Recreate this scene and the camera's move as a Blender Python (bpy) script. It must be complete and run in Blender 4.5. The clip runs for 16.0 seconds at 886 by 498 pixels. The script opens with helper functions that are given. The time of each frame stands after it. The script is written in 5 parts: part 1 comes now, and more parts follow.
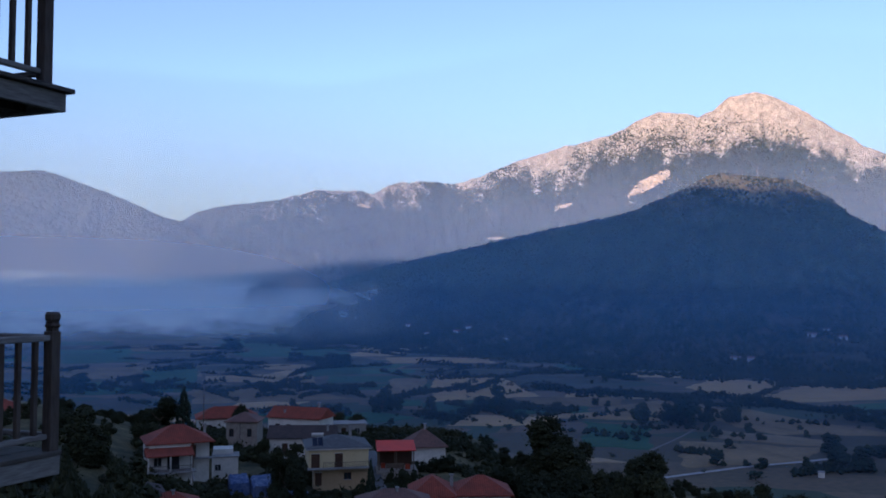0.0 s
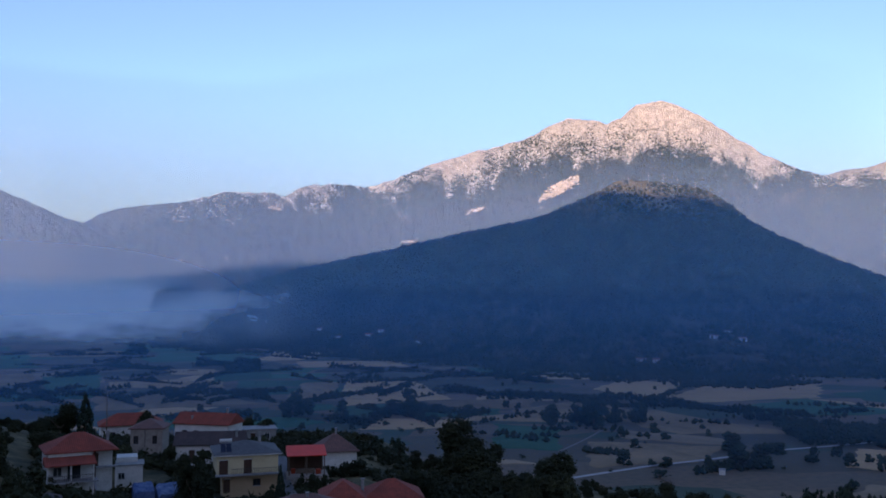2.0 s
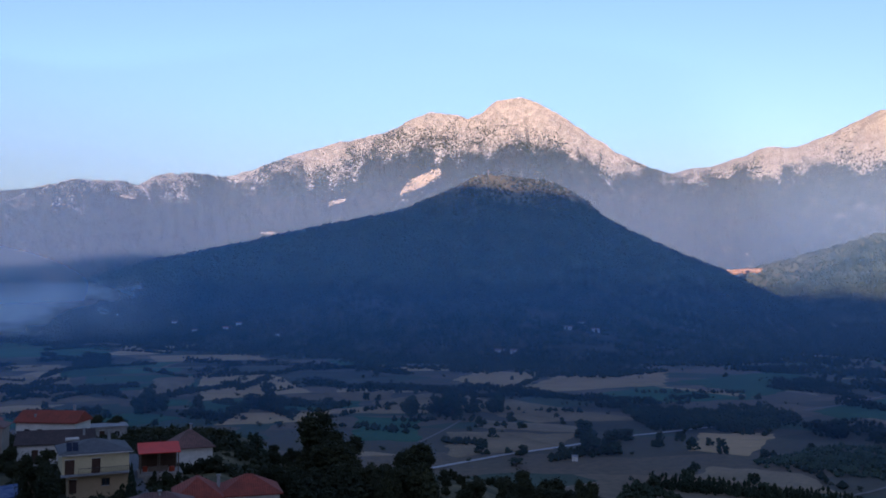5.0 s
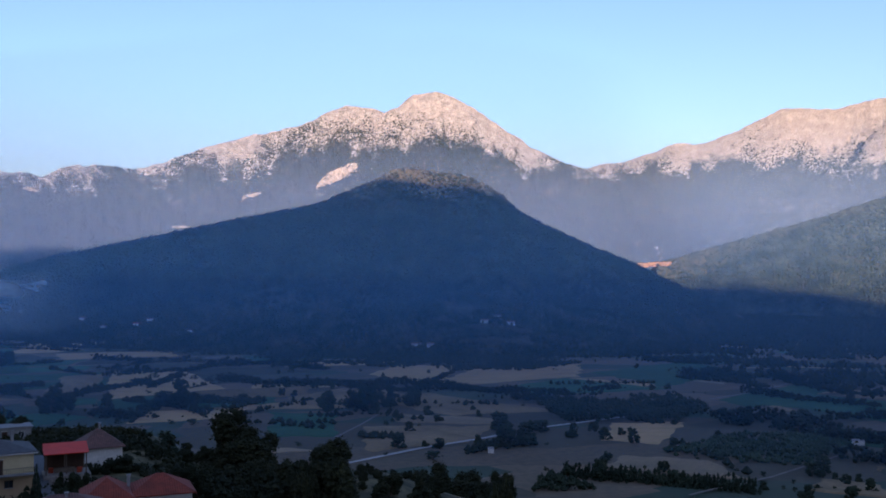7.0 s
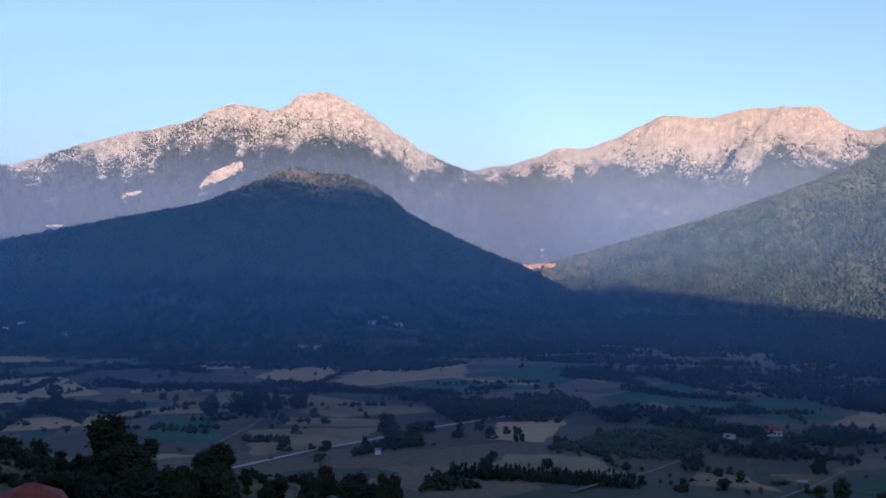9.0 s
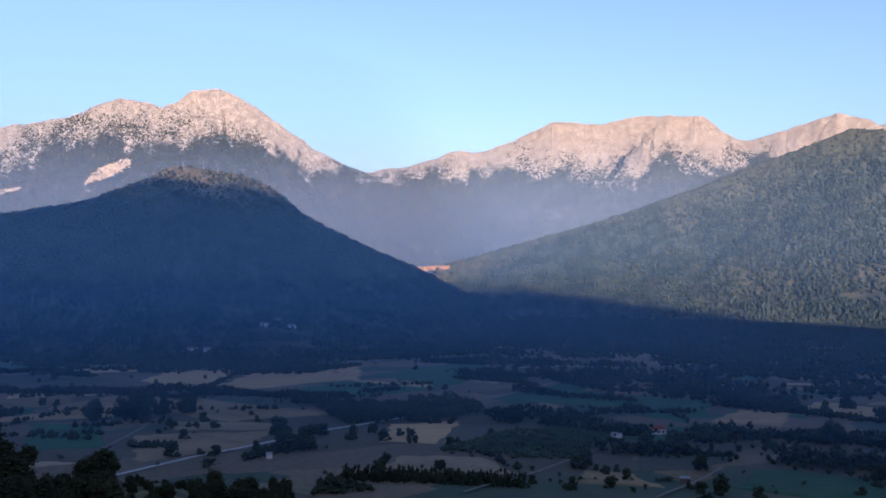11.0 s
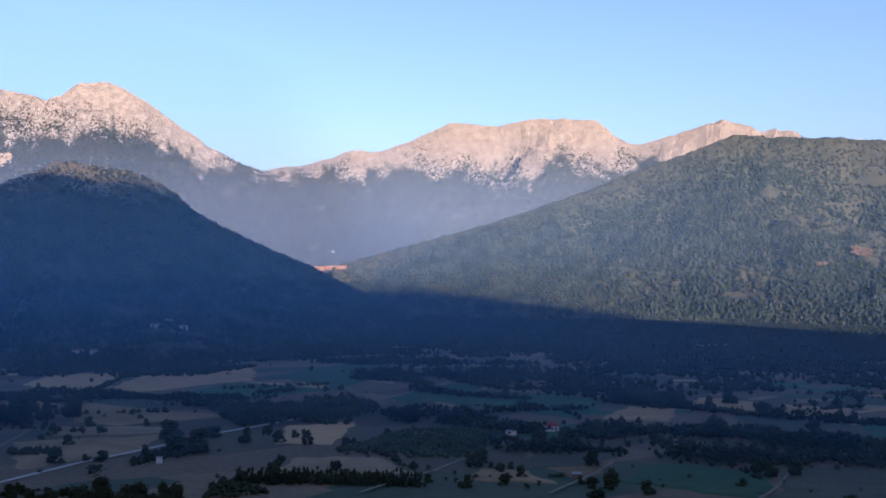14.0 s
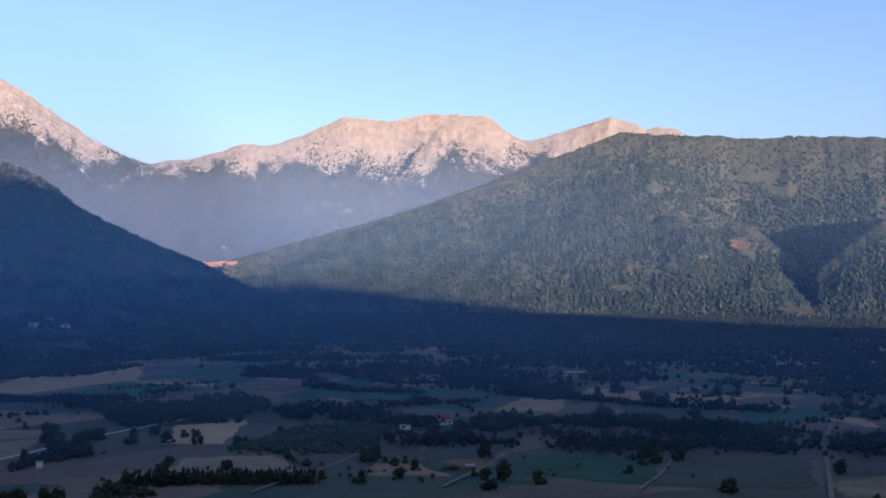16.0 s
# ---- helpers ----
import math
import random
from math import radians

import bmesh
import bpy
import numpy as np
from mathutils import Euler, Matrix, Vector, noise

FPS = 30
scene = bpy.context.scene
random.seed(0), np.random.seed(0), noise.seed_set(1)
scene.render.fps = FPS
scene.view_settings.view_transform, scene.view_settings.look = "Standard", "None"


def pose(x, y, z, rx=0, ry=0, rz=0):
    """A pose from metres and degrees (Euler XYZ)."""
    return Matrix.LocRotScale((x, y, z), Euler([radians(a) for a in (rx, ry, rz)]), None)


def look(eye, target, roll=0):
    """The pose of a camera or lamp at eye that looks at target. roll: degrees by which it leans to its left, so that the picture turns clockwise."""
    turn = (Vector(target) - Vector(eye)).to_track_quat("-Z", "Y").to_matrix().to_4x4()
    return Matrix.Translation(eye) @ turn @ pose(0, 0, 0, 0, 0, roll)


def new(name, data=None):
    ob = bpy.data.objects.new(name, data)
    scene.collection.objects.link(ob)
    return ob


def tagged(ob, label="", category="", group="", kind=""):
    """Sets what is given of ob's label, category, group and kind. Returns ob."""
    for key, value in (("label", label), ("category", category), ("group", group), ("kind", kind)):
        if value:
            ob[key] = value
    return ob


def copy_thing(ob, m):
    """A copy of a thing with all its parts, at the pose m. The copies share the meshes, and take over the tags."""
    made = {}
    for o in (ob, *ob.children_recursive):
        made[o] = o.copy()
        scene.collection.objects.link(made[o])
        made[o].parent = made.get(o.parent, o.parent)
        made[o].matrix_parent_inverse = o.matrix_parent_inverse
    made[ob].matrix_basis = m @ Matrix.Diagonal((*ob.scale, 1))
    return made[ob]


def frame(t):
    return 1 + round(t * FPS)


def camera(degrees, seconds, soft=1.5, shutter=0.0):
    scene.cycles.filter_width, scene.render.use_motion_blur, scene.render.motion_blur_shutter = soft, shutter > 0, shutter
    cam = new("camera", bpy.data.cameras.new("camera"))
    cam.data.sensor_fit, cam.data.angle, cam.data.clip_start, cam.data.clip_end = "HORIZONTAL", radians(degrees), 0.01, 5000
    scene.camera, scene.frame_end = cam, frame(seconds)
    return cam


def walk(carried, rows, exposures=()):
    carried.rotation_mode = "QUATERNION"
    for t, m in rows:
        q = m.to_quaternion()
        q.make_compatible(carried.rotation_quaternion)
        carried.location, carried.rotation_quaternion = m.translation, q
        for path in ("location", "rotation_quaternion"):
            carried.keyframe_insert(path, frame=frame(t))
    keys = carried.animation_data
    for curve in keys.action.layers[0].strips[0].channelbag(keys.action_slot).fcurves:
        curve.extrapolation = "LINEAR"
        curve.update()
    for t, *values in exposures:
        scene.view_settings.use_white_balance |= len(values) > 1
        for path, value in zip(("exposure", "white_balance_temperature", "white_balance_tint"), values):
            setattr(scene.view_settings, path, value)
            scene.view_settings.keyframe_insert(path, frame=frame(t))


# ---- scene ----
KELVIN, TINT, SKY, SUN = 5080.0, 34.0, 0.125, 5.0
HZ = (0.33, 0.33, 0.40)     # how dense the haze is: in the valley, before the mountains, in the west
cam = camera(50.92, 16.0, soft=1.75)
EYE = 90.0      # the eye stands 90 m over the valley floor, which is z = 0
ARM = 0.5       # the picture is turned at arm's length
ROWS = [
    (0.0, 0.00, 2.59, 0.17), (0.5, 1.31, 2.58, 0.19), (1.0, 2.45, 2.50, 0.30), (1.5, 3.86, 2.64, 0.43), (2.0, 5.39, 2.81, 0.15),
    (2.5, 6.79, 2.70, 0.00), (3.0, 8.35, 2.33, -0.09), (3.5, 10.53, 2.46, -0.58), (4.0, 11.50, 2.38, -0.36), (6.5, 18.06, 2.23, 0.11),
    (7.0, 19.04, 2.00, -0.07), (7.5, 20.66, 2.03, -0.05), (8.0, 22.43, 2.12, -0.11), (8.5, 24.61, 2.05, -0.04), (9.0, 25.93, 2.07, -0.07),
    (9.5, 27.86, 2.29, -0.07), (12.0, 34.36, 2.01, 0.30), (12.5, 35.35, 2.06, 0.30), (13.0, 36.63, 2.11, 0.27), (13.5, 37.73, 2.27, 0.15),
    (14.0, 38.73, 2.20, 0.17), (14.5, 39.87, 2.14, 0.05), (15.0, 41.13, 2.04, -0.06), (15.5, 43.78, 1.81, -0.18), (16.0, 45.28, 1.88, -0.25),
]


def eye_pose(yaw, pitch, roll):
    a, p = radians(yaw), radians(pitch)
    eye = Vector((ARM * math.sin(a), ARM * math.cos(a) - ARM, EYE))
    return look(eye, eye + 100 * Vector((math.sin(a) * math.cos(p), math.cos(a) * math.cos(p), math.sin(p))), roll)


walk(cam, [(t, eye_pose(yaw, pitch, roll)) for t, yaw, pitch, roll in ROWS], [(0.0, 1.30, KELVIN, TINT), (4.0, 1.29, KELVIN, TINT), (9.0, 1.28, KELVIN, TINT), (16.0, 1.27, KELVIN, TINT)])

# ---- world and sun ----
SUN_AZ, SUN_EL = 200.0, 5.0     # compass bearing from the first view, and height, of the sun behind the viewer
world = bpy.data.worlds.new("world")
scene.world = world
world.use_nodes = True
wn = world.node_tree.nodes
sky = wn.new("ShaderNodeTexSky")
sky.sky_type, sky.sun_disc = "NISHITA", False
sky.sun_elevation, sky.sun_rotation = radians(SUN_EL), radians(SUN_AZ)
sky.altitude, sky.air_density, sky.dust_density, sky.ozone_density = 400, 1.0, 1.8, 1.3
wn["Background"].inputs["Strength"].default_value = SKY
world.node_tree.links.new(sky.outputs[0], wn["Background"].inputs["Color"])
sun_data = bpy.data.lights.new("sun", "SUN")
sun_data.energy, sun_data.angle, sun_data.color = SUN, radians(0.5), (1.0, 0.745, 0.41)
sun = new("sun", sun_data)
toward = Vector((math.sin(radians(SUN_AZ)) * math.cos(radians(SUN_EL)), math.cos(radians(SUN_AZ)) * math.cos(radians(SUN_EL)), math.sin(radians(SUN_EL))))
sun.matrix_world = look(toward * 3000, (0, 0, 0))


# ---- materials ----
def material(name, rough=0.9):
    m = bpy.data.materials.new(name)
    m.use_nodes = True
    n = m.node_tree.nodes
    b = n["Principled BSDF"]
    b.inputs["Roughness"].default_value = rough
    b.inputs["Specular IOR Level"].default_value = 0.2
    return m, n, m.node_tree.links, b


def place_node(n, links, scale=(1, 1, 1)):
    g = n.new("ShaderNodeNewGeometry")
    v = n.new("ShaderNodeMapping")
    v.inputs["Scale"].default_value = scale
    links.new(g.outputs["Position"], v.inputs["Vector"])
    return v.outputs[0]


def noise_node(n, links, vec, scale, detail=4.0, rough=0.6, lo=0.35, hi=0.65):
    t = n.new("ShaderNodeTexNoise")
    t.inputs["Scale"].default_value, t.inputs["Detail"].default_value, t.inputs["Roughness"].default_value = scale, detail, rough
    links.new(vec, t.inputs["Vector"])
    r = n.new("ShaderNodeMapRange")
    r.inputs["From Min"].default_value, r.inputs["From Max"].default_value = lo, hi
    links.new(t.outputs["Fac"], r.inputs["Value"])
    return r.outputs[0]


def mixed(n, links, fac, a, b, mode="MIX"):
    x = n.new("ShaderNodeMix")
    x.data_type, x.blend_type = "RGBA", mode
    for sock, val in ((x.inputs[0], fac), (x.inputs[6], a), (x.inputs[7], b)):
        if isinstance(val, (int, float)):
            sock.default_value = val
        elif isinstance(val, tuple):
            sock.default_value = (*val[:3], 1)
        else:
            links.new(val, sock)
    return x.outputs[2]


def math_node(n, links, op, a, b=0.0):
    x = n.new("ShaderNodeMath")
    x.operation = op
    for sock, val in ((x.inputs[0], a), (x.inputs[1], b)):
        if isinstance(val, (int, float)):
            sock.default_value = val
        else:
            links.new(val, sock)
    return x.outputs[0]


def bump(n, links, b, height, strength, distance):
    x = n.new("ShaderNodeBump")
    x.inputs["Strength"].default_value, x.inputs["Distance"].default_value = strength, distance
    links.new(height, x.inputs["Height"])
    links.new(x.outputs[0], b.inputs["Normal"])


def surface(name, c1, c2, scale, rough=0.9, fine=8.0, bumps=0.0, stretch=(1, 1, 1), vary=0.0):
    """A matt surface of two colours that mix at two scales; vary: how far single objects differ."""
    m, n, links, b = material(name, rough)
    v = place_node(n, links, stretch)
    big, small = noise_node(n, links, v, scale), noise_node(n, links, v, scale * fine, 3.0)
    f = math_node(n, links, "ADD", math_node(n, links, "MULTIPLY", big, 0.6), math_node(n, links, "MULTIPLY", small, 0.4))
    col = mixed(n, links, f, c1, c2)
    if vary:
        o = n.new("ShaderNodeObjectInfo")
        r = n.new("ShaderNodeMapRange")
        r.inputs["To Min"].default_value, r.inputs["To Max"].default_value = 1 - vary, 1 + vary
        links.new(o.outputs["Random"], r.inputs["Value"])
        h = n.new("ShaderNodeHueSaturation")
        links.new(r.outputs[0], h.inputs["Value"])
        links.new(col, h.inputs["Color"])
        col = h.outputs[0]
    links.new(col, b.inputs["Base Color"])
    if bumps:
        bump(n, links, b, small, 0.6, bumps)
    return m


# ---- land shapes ----
def land(name, verts, faces, mat, smooth=True):
    me = bpy.data.meshes.new(name)
    verts, faces = np.asarray(verts, np.float32), np.asarray(faces, np.int32)
    me.vertices.add(len(verts))
    me.vertices.foreach_set("co", verts.ravel())
    me.loops.add(faces.size)
    me.loops.foreach_set("vertex_index", faces.ravel())
    k = faces.shape[1]
    me.polygons.add(len(faces))
    me.polygons.foreach_set("loop_start", np.arange(0, faces.size, k, dtype=np.int32))
    me.update(calc_edges=True)
    me.polygons.foreach_set("use_smooth", np.full(len(faces), smooth))
    me.materials.append(mat)
    return new(name, me)


def grid_faces(nu, nv, wrap=False):
    i = np.arange(nu * nv).reshape(nu, nv)
    if wrap:
        i = np.vstack([i, i[:1]])
    return np.stack([i[:-1, :-1], i[1:, :-1], i[1:, 1:], i[:-1, 1:]], -1).reshape(-1, 4)


def lattice(p, q, seed):
    """Smooth noise, about -1 to 1, on arrays."""
    x0, y0 = np.floor(p).astype(np.int64), np.floor(q).astype(np.int64)
    fx, fy = p - x0, q - y0
    fx, fy = fx * fx * fx * (fx * (fx * 6 - 15) + 10), fy * fy * fy * (fy * (fy * 6 - 15) + 10)

    def val(i, j):
        h = (i * 374761393 + j * 668265263 + seed * 974634777) & 0xFFFFFFFF
        h = ((h ^ (h >> 13)) * 1274126177) & 0xFFFFFFFF
        return ((h ^ (h >> 16)) & 0xFFFF) / 32767.5 - 1
    return (val(x0, y0) * (1 - fx) + val(x0 + 1, y0) * fx) * (1 - fy) + (val(x0, y0 + 1) * (1 - fx) + val(x0 + 1, y0 + 1) * fx) * fy


def rough_land(x, y, size, octaves, seed, ridged=False):
    total, amp, norm = 0.0, 1.0, 0.0
    for k in range(octaves):
        v = lattice(x / size + 17.3 * k, y / size - 9.1 * k, seed + k)
        total = total + amp * ((1 - 2 * np.abs(v)) if ridged else v)
        norm, amp, size = norm + amp, amp * 0.52, size * 0.48
    return total / norm


def smooth01(x):
    x = np.clip(x, 0, 1)
    return x * x * (3 - 2 * x)


def curve(points, x):
    px, py = zip(*points)
    return np.interp(x, px, py)


def crest_height(points, az, r):
    return EYE + r * np.tan(np.radians(curve(points, az)))


# bearings and heights, in degrees from the eye, of the skylines
LEFT = [(-60, 5.5), (-40, 6.2), (-30, 6.3), (-25.6, 6.59), (-23.3, 6.75), (-21.8, 6.31), (-19.6, 5.52), (-17.7, 4.7), (-15.8, 4.05), (-13.5, 2.6), (-11, 0.5)]
FAR = [(-20, 2.5), (-17, 3.2), (-15.8, 4.05), (-15, 4.57), (-14, 4.93), (-12.5, 5.17), (-10.2, 5.46), (-7, 5.6), (-4, 5.0)]
MAIN = [(-17.8, -0.5), (-17.3, 0.96), (-13.8, 3.18), (-11.8, 4.4), (-9.8, 5.57), (-7.8, 6.09), (-5, 6.13), (-4.3, 5.89), (-2.9, 6.6), (-0.85, 6.72), (0.55, 6.51),
        (2.3, 6.96), (4.7, 7.99), (7.5, 8.81), (10.2, 9.36), (11.9, 10.22), (13.1, 10.74), (14.75, 10.6), (15.4, 10.31), (16.2, 10.6), (17.2, 11.4), (18.5, 11.58),
        (19.7, 11.24), (21.25, 10.41), (22.7, 9.36), (24.5, 8.23), (26.6, 7.17), (27.6, 6.88), (30, 6.2), (34, 5), (38, 3)]
RIGHT = [(24, 5.5), (27.5, 6.85), (29.3, 7.13), (30.6, 7.32), (33.1, 8.18), (34.8, 8.13), (36.9, 8.85), (39.2, 9.91), (40.4, 9.87), (42.3, 9.71), (44.2, 10.14), (45.9, 10.1),
         (48.1, 9.94), (49.2, 9.0), (50, 8.54), (50.9, 8.45), (52.8, 8.96), (55.5, 9.77), (57.1, 9.29), (57.7, 8.94), (58.3, 9.06), (59.5, 8.93), (60.2, 8.32), (61.5, 7.9), (63, 8.2), (66, 7.5), (72, 6.5)]
SLOPE = [(30, -0.5), (32.5, 1.24), (37.5, 2.62), (42.4, 4.01), (47.6, 5.72), (51.1, 7.06), (54.2, 8.08), (56.2, 8.83), (57.6, 8.65), (60.2, 8.48), (62.5, 8.31), (63.1, 8.11),
         (65.9, 8.13), (68.3, 7.98), (70.9, 7.75), (80, 8), (100, 8)]
HILL = [(-12, -1.8), (-8.1, 0.09), (-5.7, 0.86), (-3.3, 1.56), (-0.1, 2.27), (3.3, 3.04), (6.8, 3.83), (10.2, 4.49), (11.9, 4.98), (13.6, 5.7), (15.2, 6.43), (15.9, 6.85),
        (16.8, 6.98), (18.4, 6.76), (20.3, 6.53), (21.5, 6.06), (22.7, 5.31), (23.6, 4.45), (25.1, 3.57), (28.2, 2.1), (30.6, 1.13), (33.2, -0.24), (35.8, -1.67), (37, -2.4)]


SHARE = [None]


def ranges(az0, az1, step, crest, crest_r, foot_r, back, rows, shape=1.1, rough=0.0, size=300.0, seed=1, gully=0.0, crag=0.0, bare=((0, 500), (1, 500))):
    """A mountain side as a sheet of bearing by distance: it rises from the foot to the crest and falls behind it."""
    az = np.arange(az0, az1 + step / 2, step)
    cr, fr = curve(crest_r, az), curve(foot_r, az)
    w = np.concatenate([np.linspace(0, 1, rows), 1 + np.linspace(0, 1, 9)[1:]])
    A, W = np.meshgrid(az, w, indexing="ij")
    CR, FR = cr[:, None], fr[:, None]
    shape = curve(shape, az)[:, None] if isinstance(shape, list) else shape
    R = np.where(W <= 1, FR + (CR - FR) * W, CR + back * (W - 1))
    X, Y = R * np.sin(np.radians(A)), R * np.cos(np.radians(A))
    top = crest_height(crest, az, cr)[:, None] + (4.0 if crag > 20 else 5.0 if gully > 40 else 0.0) * rough_land(az * 60, az * 0, 24.0, 3, seed + 5)[:, None]
    S = np.where(W <= 1, np.clip(W, 0, 1) ** shape, 1 - smooth01(W - 1))
    Z = np.maximum(top, 1) * S
    env = smooth01(W * 4) * smooth01((1 - W) * 5) * (W <= 1)
    Z = Z + crag * smooth01(W * 5) * np.clip((1.02 - W) * 9, 0.1, 1) * (W <= 1) * rough_land(A * 65, R * 0.6, 85.0, 4, seed + 70, True)
    Z = Z + rough * env * rough_land(X, Y, size, 6, seed, True) + rough * 0.06 * rough_land(X, Y, size * 0.12, 3, seed + 40) * (W > 0.1)
    if gully:
        along = A * 3500 * np.pi / 180
        Z = Z - gully * env * (0.5 + 0.5 * rough_land(along + 0.25 * R, R * 0.3, size * 0.7, 4, seed + 9, True))
    Z = np.where(W <= 0.001, -6.0, Z)
    SHARE[0] = np.clip(0.5 + (Z - curve(bare, A) - 150 * rough_land(A * 60, R * 0.2, 120.0, 6, seed + 21)) / 260, 0, 1).astype(np.float32).ravel()
    return np.stack([X, Y, np.where(W > 1.99, -20, Z)], -1).reshape(-1, 3), grid_faces(len(az), len(w)), (az, w, cr, fr, Z)



# ---- land materials ----
def mountain(name, v, f, mat, label):
    """A mountain side that knows how high each spot lies over the line where the woods end (0.5)."""
    ob = land(name, v, f, mat, False)
    ob.data.attributes.new("share", "FLOAT", "POINT").data.foreach_set("value", SHARE[0])
    return tagged(ob, label, "mountain", kind="structure")


def rock_material(name, rock1, rock2, scrub, tree_lo, tree_hi, patch=0.006):
    """Bare limestone with scrub that thins out towards the crest and clings to gullies and patches."""
    m, n, links, b = material(name, 0.95)
    v = place_node(n, links)
    big = noise_node(n, links, v, patch, 5.0, 0.62, 0.3, 0.7)
    fine = noise_node(n, links, v, patch * 9, 4.0, 0.7, 0.3, 0.7)
    share = n.new("ShaderNodeAttribute")
    share.attribute_name = "share"
    z = n.new("ShaderNodeMapRange")
    z.inputs["From Min"].default_value, z.inputs["From Max"].default_value = tree_lo, tree_hi
    links.new(share.outputs["Fac"], z.inputs["Value"])
    f = math_node(n, links, "ADD", math_node(n, links, "MULTIPLY", z.outputs[0], 1.0), math_node(n, links, "MULTIPLY", big, 0.7))
    f = math_node(n, links, "ADD", f, math_node(n, links, "MULTIPLY", fine, 0.5))
    r = n.new("ShaderNodeMapRange")
    r.inputs["From Min"].default_value, r.inputs["From Max"].default_value = 0.86, 1.12
    links.new(f, r.inputs["Value"])
    rock = mixed(n, links, noise_node(n, links, v, patch * 3, 5.0), rock1, rock2)
    links.new(mixed(n, links, r.outputs[0], scrub, rock), b.inputs["Base Color"])
    bump(n, links, b, fine, 1.0, 14.0)
    return m


M_rock = rock_material("limestone_mountain", (0.74, 0.655, 0.55), (0.46, 0.41, 0.355), (0.045, 0.052, 0.044), 0.25, 1.05, 0.014)
M_rock_r = rock_material("bare_mountain", (0.58, 0.50, 0.41), (0.43, 0.365, 0.295), (0.050, 0.058, 0.046), 0.28, 0.92, 0.012)
# rock far darker than the other two: colour offsets the sun and bright haze
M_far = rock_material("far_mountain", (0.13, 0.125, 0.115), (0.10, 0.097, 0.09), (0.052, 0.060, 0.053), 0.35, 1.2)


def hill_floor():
    """Leaf litter under the trees, and dry open grass on the hill's top, its tone painted for the sunlit cap."""
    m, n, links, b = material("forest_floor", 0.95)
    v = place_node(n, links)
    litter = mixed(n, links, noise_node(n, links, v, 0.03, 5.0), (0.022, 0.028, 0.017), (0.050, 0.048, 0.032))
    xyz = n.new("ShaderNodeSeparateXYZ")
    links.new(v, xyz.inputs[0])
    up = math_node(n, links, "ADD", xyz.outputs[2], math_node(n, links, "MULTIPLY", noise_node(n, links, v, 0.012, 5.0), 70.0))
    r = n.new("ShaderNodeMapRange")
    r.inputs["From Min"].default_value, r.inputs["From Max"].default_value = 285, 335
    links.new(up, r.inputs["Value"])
    # open grass whose brighter tone puts part of the sunlit cap into the colour
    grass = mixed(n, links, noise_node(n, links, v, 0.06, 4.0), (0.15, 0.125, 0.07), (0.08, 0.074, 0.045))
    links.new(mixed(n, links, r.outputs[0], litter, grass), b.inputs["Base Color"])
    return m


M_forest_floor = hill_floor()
M_slope = surface("scrub_slope", (0.044, 0.054, 0.038), (0.090, 0.088, 0.058), 0.012, 0.95)


def valley_material():
    """Dry grass with an old patchwork of small plots."""
    m, n, links, b = material("valley_plots", 0.95)
    v = place_node(n, links, (1.0, 2.2, 0.0))
    warp = n.new("ShaderNodeTexNoise")
    warp.inputs["Scale"].default_value = 0.006
    links.new(v, warp.inputs["Vector"])
    mixv = n.new("ShaderNodeVectorMath")
    mixv.operation = "MULTIPLY_ADD"
    mixv.inputs[1].default_value = (60, 60, 0)
    links.new(warp.outputs["Color"], mixv.inputs[0])
    links.new(v, mixv.inputs[2])
    cells = n.new("ShaderNodeTexVoronoi")
    cells.distance = "MANHATTAN"
    cells.inputs["Scale"].default_value = 0.009
    links.new(mixv.outputs[0], cells.inputs["Vector"])
    sep = n.new("ShaderNodeSeparateColor")
    links.new(cells.outputs["Color"], sep.inputs[0])
    ramp = n.new("ShaderNodeValToRGB")
    ramp.color_ramp.interpolation = "CONSTANT"
    e = ramp.color_ramp.elements
    e[0].color, e[1].color, e[1].position = (0.088, 0.074, 0.050, 1), (0.15, 0.108, 0.070, 1), 0.3
    for pos, col in ((0.5, (0.036, 0.070, 0.044, 1)), (0.68, (0.165, 0.112, 0.070, 1)), (0.82, (0.055, 0.050, 0.036, 1)), (0.93, (0.21, 0.14, 0.085, 1))):
        e.new(pos).color = col
    links.new(sep.outputs[0], ramp.inputs[0])
    w = place_node(n, links)
    col = mixed(n, links, math_node(n, links, "MULTIPLY", noise_node(n, links, w, 0.02, 5.0), 0.45), ramp.outputs[0], (0.108, 0.104, 0.072))
    col = mixed(n, links, math_node(n, links, "MULTIPLY", noise_node(n, links, w, 0.22, 4.0), 0.5), col, (0.060, 0.060, 0.044))
    # the village hillside: rough dark grass with dry yellow patches, nearer than the plots
    away = n.new("ShaderNodeVectorMath")
    away.operation = "LENGTH"
    links.new(place_node(n, links, (1, 1, 0)), away.inputs[0])
    near = n.new("ShaderNodeMapRange")
    near.inputs["From Min"].default_value, near.inputs["From Max"].default_value = 400, 300
    links.new(away.outputs["Value"], near.inputs["Value"])
    bank = mixed(n, links, noise_node(n, links, w, 0.09, 5.0, 0.65, 0.42, 0.62), (0.036, 0.037, 0.020), (0.175, 0.14, 0.066))
    bank = mixed(n, links, math_node(n, links, "MULTIPLY", noise_node(n, links, w, 0.9, 4.0), 0.6), bank, (0.028, 0.034, 0.018))
    links.new(mixed(n, links, near.outputs[0], col, bank), b.inputs["Base Color"])
    return m


M_valley = valley_material()
M_white = surface("white_render", (0.60, 0.575, 0.52), (0.42, 0.405, 0.365), 0.5, 0.85)

